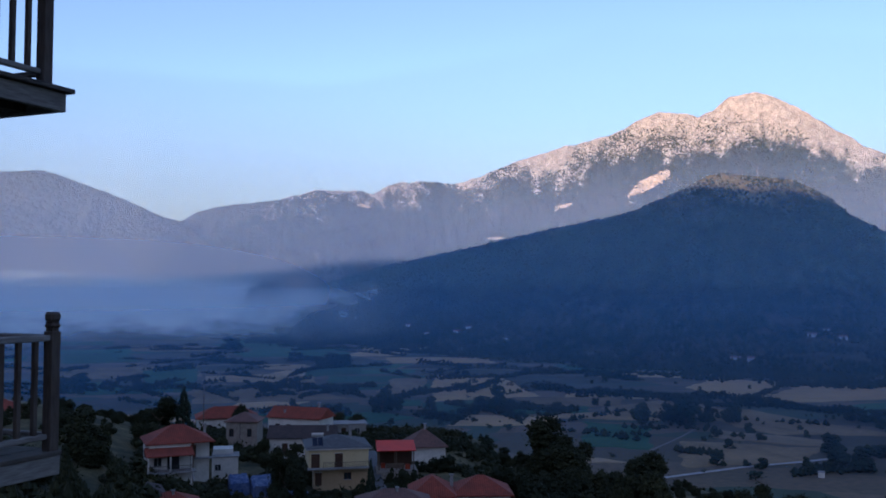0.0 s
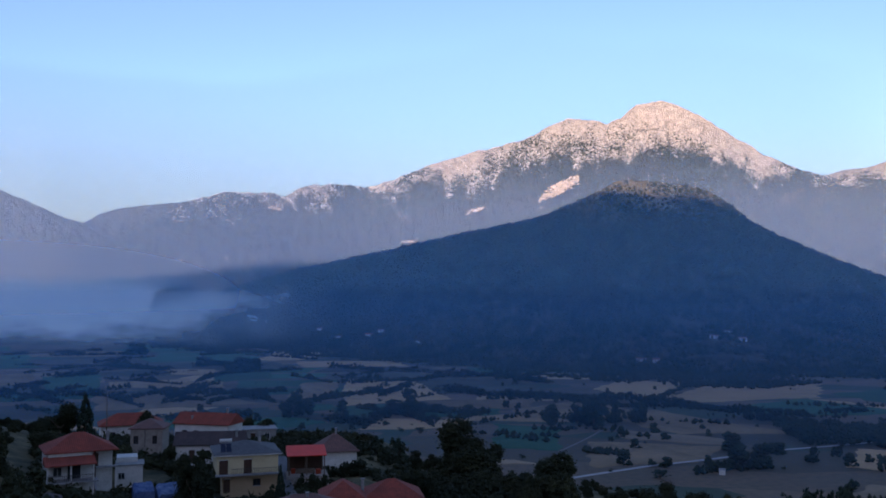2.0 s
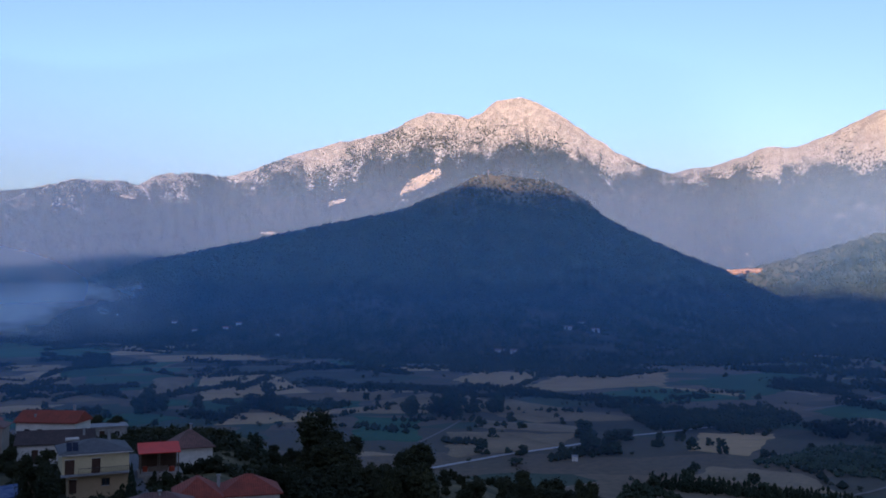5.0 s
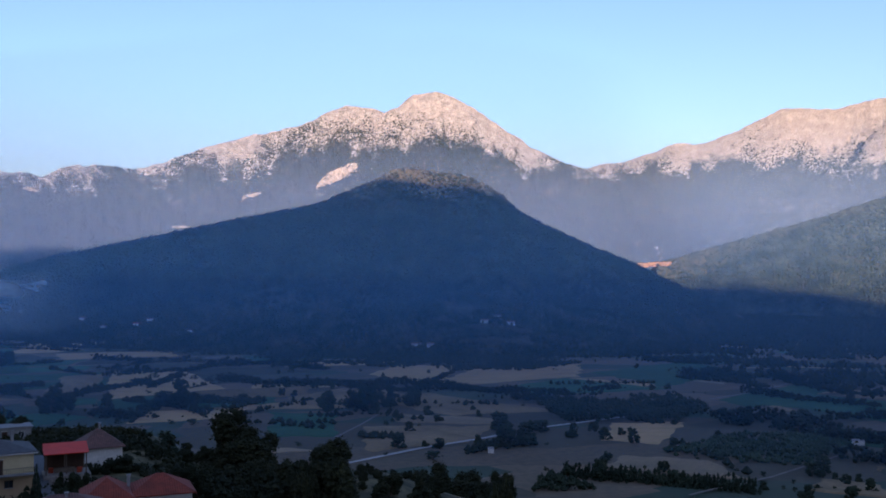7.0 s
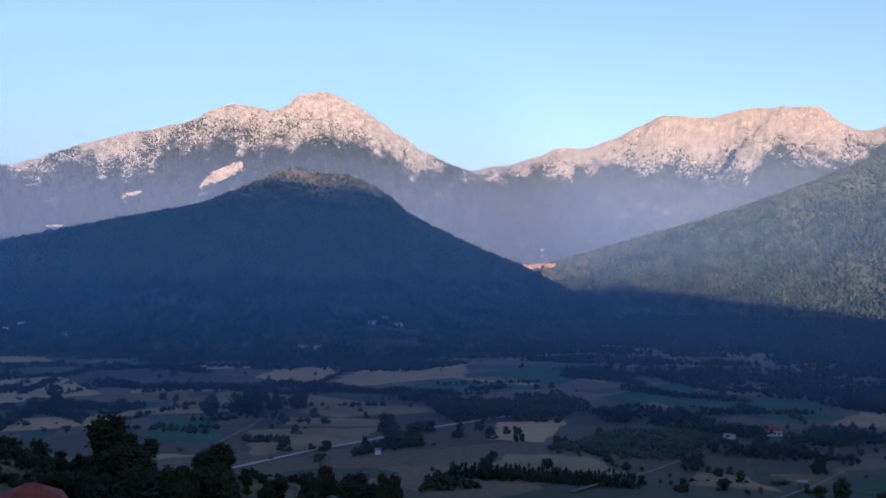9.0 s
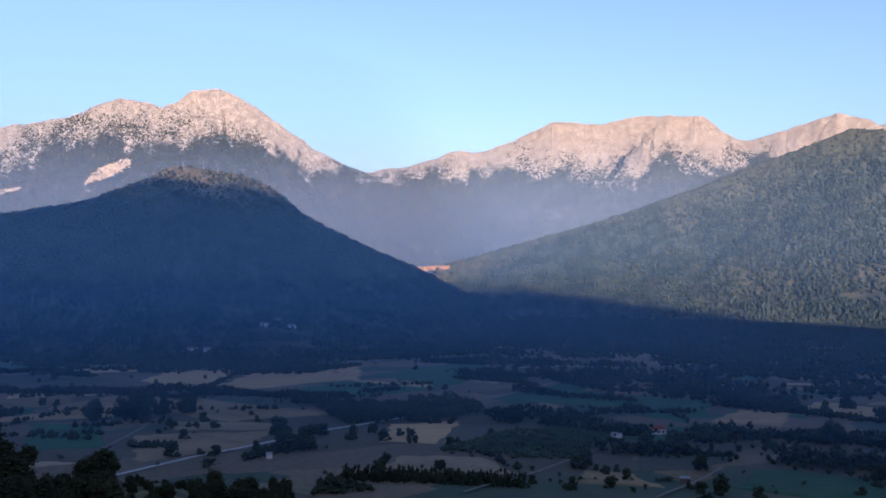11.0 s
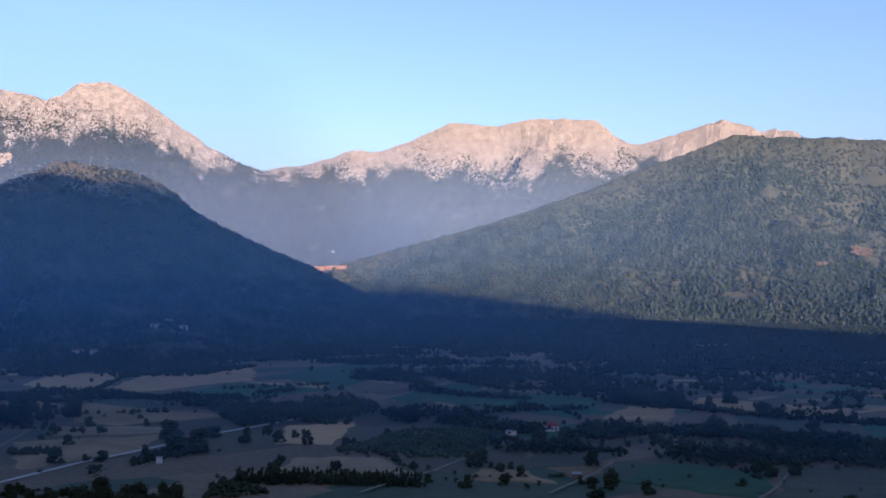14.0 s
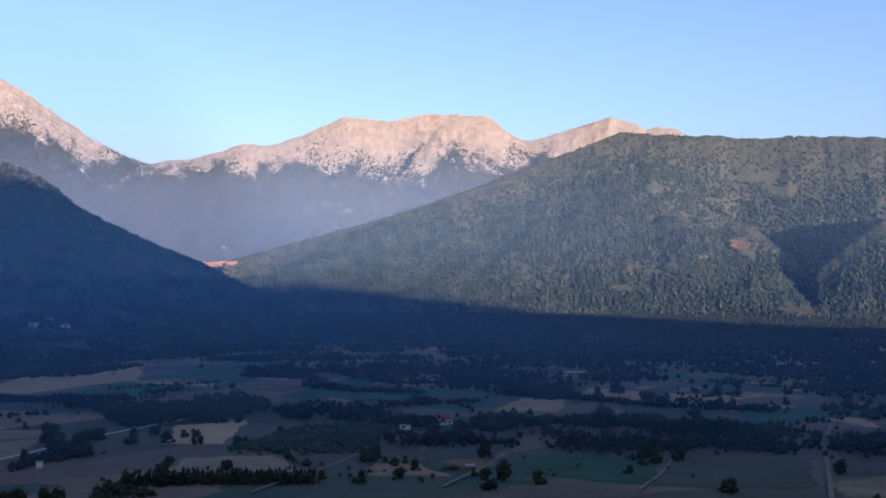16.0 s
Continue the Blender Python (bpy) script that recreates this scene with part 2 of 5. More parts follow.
# ---- the large land forms ----
def ground_height(x, y):
    """Valley floor, with the village's shelf on the hillside below the viewer."""
    r = np.hypot(x, y)
    az = np.degrees(np.arctan2(x, y))
    shelf = curve([(0, 88.4), (3, 88.4), (5, 85.8), (12, 79.5), (30, 70), (90, 60), (125, 59), (150, 59.5), (185, 60), (215, 58), (245, 48), (300, 26), (350, 12), (400, 3), (440, 0), (6000, 0)], r)
    side = smooth01((-12 - az) / 14) * smooth01((az + 120) / 40) * np.interp(r, [60, 110, 190, 320], [0, 8, 10, 0])
    behind = smooth01((np.abs(az) - 80) / 60) * np.clip(r - 10, 0, 600) * 0.25
    dip = smooth01((az - 0.3) / 7) * (0.55 + 0.45 * smooth01((az - 14) / 8)) * np.interp(r, [40, 120, 230, 300, 400], [0, 18, 18, 12, 0]) * (np.abs(az) < 100)
    z = shelf + side + behind - dip
    return z + rough_land(x, y, 60.0, 3, 3) * np.interp(r, [20, 80, 300, 430], [0, 1.0, 1.6, 0.0])


def build_ground():
    az = np.concatenate([np.arange(-40, 85, 0.3), np.arange(85, 320, 3.0)])
    r = np.concatenate([[0.0, 1.5, 3, 4, 5, 6.5, 8.5], np.linspace(11, 60, 14), np.geomspace(66, 4700, 130)])
    A, R = np.meshgrid(np.radians(az), r, indexing="ij")
    X, Y = R * np.sin(A), R * np.cos(A)
    Z = ground_height(X, Y)
    ob = land("ground", np.stack([X, Y, Z], -1).reshape(-1, 3), grid_faces(len(az), len(r), True), M_valley)
    return tagged(ob, "dry grass valley floor and hillside below the village", "ground", kind="structure")


ground = build_ground()

v, f, _ = ranges(-60, -11, 0.25, LEFT, [(-60, 4150), (-11, 4000)], [(-60, 3450), (-11, 3450)], 500, 60, 1.15, 70, 500, 11, 60, 14, [(-60, 760), (-11, 760)])
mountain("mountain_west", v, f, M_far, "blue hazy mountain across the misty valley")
v, f, _ = ranges(-20, -4, 0.2, FAR, [(-20, 4250), (-4, 4250)], [(-20, 3500), (-4, 3500)], 200, 40, 1.1, 50, 300, 21, 40, 10, [(-20, 520), (-4, 520)])
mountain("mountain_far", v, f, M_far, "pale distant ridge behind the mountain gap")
MAIN_R = [(-18, 2950), (-8, 3200), (0, 3700), (10, 4000), (18.5, 4100), (28, 4150), (38, 4000)]
v, f, main_grid = ranges(-17.8, 38, 0.1, MAIN, MAIN_R, [(-18, 2550), (0, 2850), (18, 2900), (38, 3150)], 300, 150, 1.15, 110, 420, 31, 110, 26, [(-18, 340), (-8, 385), (0, 470), (6, 570), (14, 640), (18, 620), (24, 600), (38, 600)])
mountain("mountain_main", v, f, M_rock, "pale limestone peak with dark scrub in early sun")
v, f, east_grid = ranges(24, 72, 0.1, RIGHT, [(24, 4250), (40, 4150), (72, 4150)], [(24, 3100), (36, 3150), (72, 3150)], 300, 150, 1.2, 110, 380, 57, 80, 22, [(24, 500), (30, 520), (36, 570), (50, 590), (72, 560)])
mountain("mountain_east", v, f, M_rock_r, "bare sunlit mountain with a flat top")
SLOPE_R = [(30, 2700), (40, 2900), (56, 3100), (70, 2900), (100, 2600)]
SLOPE_F = [(30, 2650), (36, 2550), (46, 2450), (56, 2350), (64, 2250), (70.6, 2100), (100, 1900)]
v, f, slope_grid = ranges(30, 100, 0.15, SLOPE, SLOPE_R, SLOPE_F, 500, 110, [(30, 1.05), (58, 1.0), (63, 2.0), (66, 2.2), (100, 2.0)], 36, 480, 71, 44)
tagged(land("hillside_east", v, f, M_slope), "forested hillside in low morning sun", "hillside", kind="structure")
SPUR = [(54, -2.5), (56, 1.2), (57.5, 2.9), (59.3, 4.0), (61.1, 4.11), (63.65, 3.06), (65.8, 1.21), (67, -0.26), (68.5, -1.6), (69.5, -2.1)]
SPUR_F = [(52, 2420), (60, 2290), (69.5, 2130)]
v, f, spur_grid = ranges(54, 69.5, 0.15, SPUR, [(54, 2660), (62, 2640), (69.5, 2450)], SPUR_F, 500, 90, 1.05, 24, 330, 75, 22)
tagged(land("spur_east", v, f, M_slope), "rounded wooded spur in low morning sun", "hillside", kind="structure")
SPUR_B = [(65.6, -2.6), (67.3, 0.4), (69.0, 1.9), (70.8, 3.3), (76, 4.6), (100, 5.5)]
v, f, spur_b_grid = ranges(65.6, 100, 0.2, SPUR_B, [(63, 2380), (100, 2380)], [(63, 2260), (70, 2240), (100, 2200)], 400, 70, 1.05, 20, 300, 78, 24)
tagged(land("spur_south", v, f, M_slope), "lower wooded spur beside the shaded gully", "hillside", kind="structure")
HILL_R = [(-12, 1900), (0, 1950), (16, 2000), (37, 2100)]
HILL_F = [(-12, 1850), (-8, 1700), (-3, 1600), (4, 1400), (11, 1200), (17, 1120), (23, 1080), (26, 1150), (32, 1350), (36, 1950), (37, 2080)]
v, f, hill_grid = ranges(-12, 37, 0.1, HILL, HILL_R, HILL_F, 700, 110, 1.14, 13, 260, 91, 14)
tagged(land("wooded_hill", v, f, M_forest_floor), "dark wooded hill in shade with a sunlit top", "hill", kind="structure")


def build_ridge_behind():
    """The mountain behind the viewer that keeps the valley in shade."""
    u = np.linspace(-4200, 3600, 261)
    w = np.linspace(-1, 1, 21)
    tops = curve([(-4200, 110), (-2050, 140), (-1568, 160), (-1422, 190), (-1260, 233), (-1053, 290), (-700, 302), (-562, 308), (-446, 322), (-331, 348), (-181, 390), (-68, 368), (31, 366), (278, 310), (450, 262), (600, 216), (782, 206), (902, 184), (1086, 145), (1246, 100), (1262, 60), (1280, 18), (1421, 10), (1600, -30), (3600, -60)], u)
    crest = EYE + tops + 1050 * math.tan(radians(SUN_EL)) + 8 * rough_land(u, u * 0, 120, 3, 5)
    U, W = np.meshgrid(u, w, indexing="ij")
    V = -1050 + 750 * W
    Z = np.maximum(crest[:, None] * (1 - np.abs(W)) ** 1.1, -5)
    c, s = math.cos(radians(SUN_AZ - 180)), math.sin(radians(SUN_AZ - 180))
    X, Y = U * c + V * s, -U * s + V * c
    ob = land("mountain_behind", np.stack([X, Y, Z], -1).reshape(-1, 3), grid_faces(len(u), len(w)), M_slope)
    return tagged(ob, "scrubby mountain behind the hillside village", "mountain", kind="structure")


build_ridge_behind()


# ---- haze and mist ----
def haze_material(name, colour, dense, low, high, patchy=0.0, size=0.002, edge=None, rise=None, least=0.0, through_share=0.35, slant=None, start=None):
    """A tinted sheet that stands in for hazy air: mostly clear, the rest scatters light. It thins out upwards from low
    to high.
    """
    m, n, links, b = material(name, 1.0)
    n.remove(b)
    v = place_node(n, links)
    xyz = n.new("ShaderNodeSeparateXYZ")
    links.new(v, xyz.inputs[0])

    def fade(out, a, c):
        r = n.new("ShaderNodeMapRange")
        r.interpolation_type = "SMOOTHERSTEP"
        r.inputs["From Min"].default_value, r.inputs["From Max"].default_value = a, c
        links.new(out, r.inputs["Value"])
        return r.outputs[0]
    height = xyz.outputs[2]
    if patchy:
        w = place_node(n, links, (1, 1, 5))
        height = math_node(n, links, "SUBTRACT", height, math_node(n, links, "MULTIPLY", noise_node(n, links, w, size, 4.0, 0.55, 0.3, 0.7), patchy))
    # thinner on the right, where sunlight would whiten the tinted sheet
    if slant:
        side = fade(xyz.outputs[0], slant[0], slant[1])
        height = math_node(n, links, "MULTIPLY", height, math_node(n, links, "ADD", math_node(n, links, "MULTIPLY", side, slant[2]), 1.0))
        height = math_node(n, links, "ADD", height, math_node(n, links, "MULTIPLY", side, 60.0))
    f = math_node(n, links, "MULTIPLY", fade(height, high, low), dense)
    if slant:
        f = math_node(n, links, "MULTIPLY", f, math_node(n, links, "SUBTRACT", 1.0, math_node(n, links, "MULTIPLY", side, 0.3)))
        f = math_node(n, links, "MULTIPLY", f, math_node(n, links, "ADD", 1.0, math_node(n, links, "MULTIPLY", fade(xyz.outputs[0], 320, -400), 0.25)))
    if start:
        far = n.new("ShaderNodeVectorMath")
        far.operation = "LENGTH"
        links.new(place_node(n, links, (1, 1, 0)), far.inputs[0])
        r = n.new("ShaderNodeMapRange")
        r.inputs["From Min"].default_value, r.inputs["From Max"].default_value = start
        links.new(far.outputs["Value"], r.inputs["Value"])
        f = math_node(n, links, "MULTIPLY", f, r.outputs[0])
    if rise:
        low_edge = math_node(n, links, "ADD", xyz.outputs[2], math_node(n, links, "MULTIPLY", noise_node(n, links, place_node(n, links, (1, 1, 3)), size * 2.2, 5.0, 0.6, 0.3, 0.7), patchy * 0.7))
        f = math_node(n, links, "MULTIPLY", f, fade(low_edge, *rise))
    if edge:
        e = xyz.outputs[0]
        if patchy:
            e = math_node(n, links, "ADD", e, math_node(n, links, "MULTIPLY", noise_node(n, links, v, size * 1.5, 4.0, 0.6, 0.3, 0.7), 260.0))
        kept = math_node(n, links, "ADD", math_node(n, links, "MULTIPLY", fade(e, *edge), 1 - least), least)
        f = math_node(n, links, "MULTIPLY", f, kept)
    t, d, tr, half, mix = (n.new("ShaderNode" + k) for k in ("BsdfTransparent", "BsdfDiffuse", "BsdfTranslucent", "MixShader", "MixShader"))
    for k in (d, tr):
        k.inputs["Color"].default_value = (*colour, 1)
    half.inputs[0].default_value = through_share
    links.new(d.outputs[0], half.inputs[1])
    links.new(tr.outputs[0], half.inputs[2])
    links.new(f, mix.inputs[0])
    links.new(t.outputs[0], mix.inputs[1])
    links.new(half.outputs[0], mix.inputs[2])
    links.new(mix.outputs[0], n["Material Output"].inputs["Surface"])
    return m


def veil(name, dist, az0, az1, top, mat, label, cat, lean=0.0):
    """A sheet of hazy air across the valley, which thins out upwards."""
    az = np.radians(np.arange(az0, az1 + 0.25, 0.5))
    A, S = np.meshgrid(az, np.linspace(0, 1, 12), indexing="ij")
    R = curve(dist, np.degrees(A)) + 0.015 * curve(dist, np.degrees(A)) * np.sin(A * 9)
    ceiling_z = np.full(len(az), top)
    Z = -4 + (ceiling_z[:, None] + 4) * S
    R = R + lean * Z
    ob = land(name, np.stack([R * np.sin(A), R * np.cos(A), Z], -1).reshape(-1, 3), grid_faces(len(az), 12), mat)
    return tagged(ob, label, cat, kind="stuff")


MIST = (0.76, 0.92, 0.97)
# haze painted as sheet colour: greyish before the mountains, blue over the valley
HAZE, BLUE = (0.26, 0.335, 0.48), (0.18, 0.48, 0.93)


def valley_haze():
    """A tinted sheet painted as the top of the hazy air: it starts at the ground below the village, climbs slowly
    outwards and then rises before the hills.
    """
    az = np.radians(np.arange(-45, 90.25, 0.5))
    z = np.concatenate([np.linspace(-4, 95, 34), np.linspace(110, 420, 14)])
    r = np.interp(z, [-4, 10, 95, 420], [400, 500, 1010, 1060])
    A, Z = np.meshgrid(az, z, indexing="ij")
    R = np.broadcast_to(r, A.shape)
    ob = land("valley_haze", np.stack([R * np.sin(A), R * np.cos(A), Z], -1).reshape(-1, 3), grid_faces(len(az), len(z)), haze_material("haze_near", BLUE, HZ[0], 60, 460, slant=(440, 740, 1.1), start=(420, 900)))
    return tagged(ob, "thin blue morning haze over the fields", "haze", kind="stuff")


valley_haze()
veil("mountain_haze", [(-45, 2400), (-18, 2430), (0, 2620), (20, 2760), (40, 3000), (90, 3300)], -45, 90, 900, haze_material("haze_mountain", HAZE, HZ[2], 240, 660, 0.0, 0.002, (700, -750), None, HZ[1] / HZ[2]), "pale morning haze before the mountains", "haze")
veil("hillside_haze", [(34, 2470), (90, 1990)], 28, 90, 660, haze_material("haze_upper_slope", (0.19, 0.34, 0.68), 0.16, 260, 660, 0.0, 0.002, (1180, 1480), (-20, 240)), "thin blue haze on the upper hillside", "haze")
for dist, dense, low, high, x0, x1, rise, lean in ((1500, 0.84, 42, 104, 190, -330, (8, 76), 1.6), (1860, 0.78, 50, 126, -20, -420, (10, 84), 3.0)):
    veil("mist_bank", [(-45, dist), (-1, dist)], -45, -1, 200, haze_material("mist", MIST, dense, low, high, 46.0, 0.0045, (x0, x1), rise, 0.0, 0.3), "white morning mist lying on the valley floor", "mist", lean)




# ---- helpers for things ----
def part(name, bm, mat, parent=None, label=""):
    me = bpy.data.meshes.new(name)
    bm.to_mesh(me)
    bm.free()
    me.materials.append(mat)
    ob = new(name, me)
    ob.parent = parent
    if label:
        ob["label"] = label
    return ob


def box(bm, x0, x1, y0, y1, z0, z1, bevel=0.0):
    got = bmesh.ops.create_cube(bm, size=1.0)["verts"]
    bmesh.ops.scale(bm, vec=(x1 - x0, y1 - y0, z1 - z0), verts=got)
    bmesh.ops.translate(bm, vec=((x0 + x1) / 2, (y0 + y1) / 2, (z0 + z1) / 2), verts=got)
    if bevel:
        edges = list({e for v in got for e in v.link_edges})
        bmesh.ops.bevel(bm, geom=edges, offset=bevel, segments=1, affect="EDGES")
    return bm


def boxed(*dims, bevel=0.0):
    return box(bmesh.new(), *dims, bevel=bevel)


def at(az, dist, up=None):
    x, y = dist * math.sin(radians(az)), dist * math.cos(radians(az))
    return x, y, float(ground_height(np.array([x]), np.array([y]))[0]) if up is None else up


def leaf_material(name, c1, c2):
    m, n, links, b = material(name, 0.8)
    g = n.new("ShaderNodeNewGeometry")
    v = place_node(n, links)
    col = mixed(n, links, g.outputs["Random Per Island"], c1, c2)
    col = mixed(n, links, noise_node(n, links, v, 0.02), col, (c1[0] * 0.7, c1[1] * 0.75, c1[2] * 0.7))
    links.new(col, b.inputs["Base Color"])
    return m


M_leaf = leaf_material("broad_leaves", (0.020, 0.032, 0.018), (0.046, 0.058, 0.030))
M_leaf_dark = leaf_material("dark_needles", (0.018, 0.030, 0.018), (0.040, 0.052, 0.029))
M_leaf_olive = leaf_material("olive_scrub", (0.024, 0.037, 0.029), (0.062, 0.077, 0.053))
M_leaf_orchard = leaf_material("orchard_leaves", (0.036, 0.056, 0.034), (0.062, 0.086, 0.046))
M_hedge = leaf_material("dark_hedge_leaves", (0.015, 0.023, 0.014), (0.034, 0.043, 0.024))
M_leaf_hill = leaf_material("hill_wood_leaves", (0.018, 0.027, 0.016), (0.042, 0.050, 0.028))
M_bark = surface("bark", (0.06, 0.045, 0.032), (0.11, 0.085, 0.06), 2.0, 0.95)

_ico = {}


def ico(sub):
    if sub == 0:
        return np.array([(1, 0, 0), (-1, 0, 0), (0, 1, 0), (0, -1, 0), (0, 0, 1), (0, 0, -1)], float), np.array([(0, 2, 4), (2, 1, 4), (1, 3, 4), (3, 0, 4), (2, 0, 5), (1, 2, 5), (3, 1, 5), (0, 3, 5)])
    if sub not in _ico:
        bm = bmesh.new()
        bmesh.ops.create_icosphere(bm, subdivisions=sub, radius=1.0)
        bm.verts.ensure_lookup_table()
        _ico[sub] = np.array([v.co[:] for v in bm.verts]), np.array([[v.index for v in f.verts] for f in bm.faces])
        bm.free()
    return _ico[sub]


def clumps(centres, radii, rng, sub=1, jitter=0.25, squash=0.85):
    """Many small uneven clumps of leaves as arrays of corners and triangles."""
    base, tri = ico(sub)
    k = len(centres)
    a = rng.uniform(0, 6.283, k)
    c, s = np.cos(a)[:, None], np.sin(a)[:, None]
    b = base[None] * (1 + rng.uniform(-jitter, jitter, (k, len(base), 1)))
    x, y = b[..., 0] * c - b[..., 1] * s, b[..., 0] * s + b[..., 1] * c
    v = np.stack([x, y, b[..., 2] * squash], -1) * np.asarray(radii)[:, None, None] + np.asarray(centres)[:, None, :]
    f = tri[None] + (np.arange(k) * len(base))[:, None, None]
    return v.reshape(-1, 3), f.reshape(-1, 3)


def leaves(centres, size, rng):
    """Loose leaf sprays: one small triangle each."""
    k = len(centres)
    d = rng.normal(size=(k, 3, 3)) * size
    return (np.asarray(centres)[:, None, :] + d).reshape(-1, 3), np.arange(k * 3).reshape(-1, 3)


def joined(*pairs):
    vs, fs, n = [], [], 0
    for v, f in pairs:
        vs.append(v)
        fs.append(f + n)
        n += len(v)
    return np.vstack(vs), np.vstack(fs)


def crown_arrays(rng, kind, n, spray, fine=1.0):
    """A crown one unit wide and high, standing on z = 0."""
    if kind == "round":
        lobes = rng.integers(11, 16)
        la, lz = rng.uniform(0, 6.283, lobes), rng.uniform(0.12, 0.78, lobes)
        out = 0.36 * np.sqrt(np.clip(1 - ((lz - 0.4) / 0.5) ** 2, 0.02, 1)) * rng.uniform(0.5, 1.0, lobes)
        lc = np.stack([out * np.cos(la), out * np.sin(la), lz], -1)
        lr = rng.uniform(0.13, 0.22, lobes)
        pick = rng.integers(0, lobes, n)
        d = rng.normal(size=(n, 3))
        d /= np.linalg.norm(d, axis=1)[:, None]
        c = lc[pick] + d * (lr[pick] * rng.uniform(0.55, 1.05, n))[:, None]
        r = rng.uniform(0.05, 0.115, n) * fine
    else:
        h = rng.uniform(0, 1, n) ** 1.3
        wide = {"fir": 0.44, "cypress": 0.30}[kind]
        rad = wide * ((1 - h) ** (0.9 if kind == "fir" else 0.55)) * rng.uniform(0.55, 1.05, n)
        a = rng.uniform(0, 6.283, n)
        c = np.stack([rad * np.cos(a), rad * np.sin(a), 0.08 + 0.9 * h], -1)
        r = rng.uniform(0.035, 0.085, n) * (1.15 - 0.7 * h)
    c[:, 2] = np.maximum(c[:, 2], 0.1)
    if kind == "round":
        c[:, :2] *= 0.42 / np.abs(c[:, :2]).max()
    c[:, 2] = 0.1 + (c[:, 2] - c[:, 2].min()) * 0.84 / np.ptp(c[:, 2])
    sets = [clumps(c, r * 1.12, rng, 0, 0.35)]
    if spray:
        p = c[rng.integers(0, n, spray)]
        d = rng.normal(size=(spray, 3))
        d /= np.linalg.norm(d, axis=1)[:, None]
        sets.append(leaves(p + d * rng.uniform(0.05, 0.12, spray)[:, None], 0.016, rng))
    return joined(*sets)


def trunk_bm(limbs, rng):
    bm = bmesh.new()

    def limb(p, q, r0, r1):
        d = Vector(q) - Vector(p)
        m = Matrix.Translation((Vector(p) + Vector(q)) / 2) @ d.to_track_quat("Z", "Y").to_matrix().to_4x4()
        bmesh.ops.create_cone(bm, cap_ends=True, segments=6, radius1=r0, radius2=r1, depth=d.length, matrix=m)
    limb((0, 0, -0.06), (0.01, 0.0, 0.36), 0.042, 0.028)
    for k in range(limbs):
        a = k * 6.283 / limbs + rng.uniform(-0.4, 0.4)
        limb((0.01, 0, 0.3), (0.2 * math.cos(a), 0.2 * math.sin(a), 0.55), 0.022, 0.008)
    return bm


def tree_model(name, kind, seed, n, spray, mat, label, category="tree", fine=1.0):
    rng = np.random.default_rng(seed)
    root = tagged(new(name), label, category)
    v, f = crown_arrays(rng, kind, n, spray, fine)
    crown = land("crown", v, f, mat, False)
    crown.parent = root
    part("trunk", trunk_bm(4, rng), M_bark, root)
    return root


_used = set()


def plant(model, x, y, z, width, height, rng, group=""):
    """Stands a copy of the model (the model itself the first time) at a place."""
    m = pose(x, y, z, 0, 0, rng.uniform(0, 360))
    ob = copy_thing(model, m) if model.name in _used else model
    _used.add(model.name)
    ob.matrix_basis = m @ Matrix.Diagonal((width, width, height, 1))
    if group:
        ob["group"] = group
    return ob


RNG = np.random.default_rng(7)
VALLEY_TREES = [tree_model("field_tree", "round", 100 + k, 170, 420, M_leaf, "dark round broadleaf tree standing in the valley fields") for k in range(4)]
VALLEY_BUSHES = [tree_model("bush", "round", 120 + k, 60, 120, M_leaf, "low dark green bush in a dry field", "bush") for k in range(2)]


def floor_z(x, y):
    return float(ground_height(np.array([float(x)]), np.array([float(y)]))[0])


def field_trees(*items):
    for x, y, w, h in items:
        plant(VALLEY_TREES[int(RNG.integers(0, 4))], x, y, floor_z(x, y) - 0.2, w, h, RNG, "trees in the valley fields")


def field_bushes(*items):
    for x, y, w, h in items:
        plant(VALLEY_BUSHES[int(RNG.integers(0, 2))], x, y, floor_z(x, y) - 0.2, w, h, RNG, "bushes in the valley fields")


# ---- fields and tracks ----
def field_material(name, c1, c2, spacing, angle):
    m, n, links, b = material(name, 0.95)
    v = place_node(n, links)
    rot = n.new("ShaderNodeMapping")
    rot.inputs["Rotation"].default_value = (0, 0, radians(angle))
    links.new(v, rot.inputs["Vector"])
    rows = n.new("ShaderNodeTexWave")
    rows.inputs["Scale"].default_value, rows.inputs["Distortion"].default_value, rows.inputs["Detail"].default_value = 1 / spacing, 2.5, 2.0
    links.new(rot.outputs[0], rows.inputs["Vector"])
    patch = noise_node(n, links, v, 0.018, 5.0)
    fine = noise_node(n, links, v, 0.25, 3.0)
    f = math_node(n, links, "ADD", math_node(n, links, "MULTIPLY", patch, 0.55), math_node(n, links, "MULTIPLY", fine, 0.35))
    f = math_node(n, links, "ADD", f, math_node(n, links, "MULTIPLY", rows.outputs["Fac"], 0.1))
    streak = n.new("ShaderNodeMapping")
    streak.inputs["Scale"].default_value = (0.35, 1.6, 1.0)
    links.new(rot.outputs[0], streak.inputs["Vector"])
    weeds = math_node(n, links, "MULTIPLY", noise_node(n, links, streak.outputs[0], 0.045, 5.0, 0.65, 0.5, 0.72), 0.55)
    o = n.new("ShaderNodeObjectInfo")
    h = n.new("ShaderNodeHueSaturation")
    r = n.new("ShaderNodeMapRange")
    r.inputs["To Min"].default_value, r.inputs["To Max"].default_value = 0.75, 1.2
    links.new(o.outputs["Random"], r.inputs["Value"])
    links.new(r.outputs[0], h.inputs["Value"])
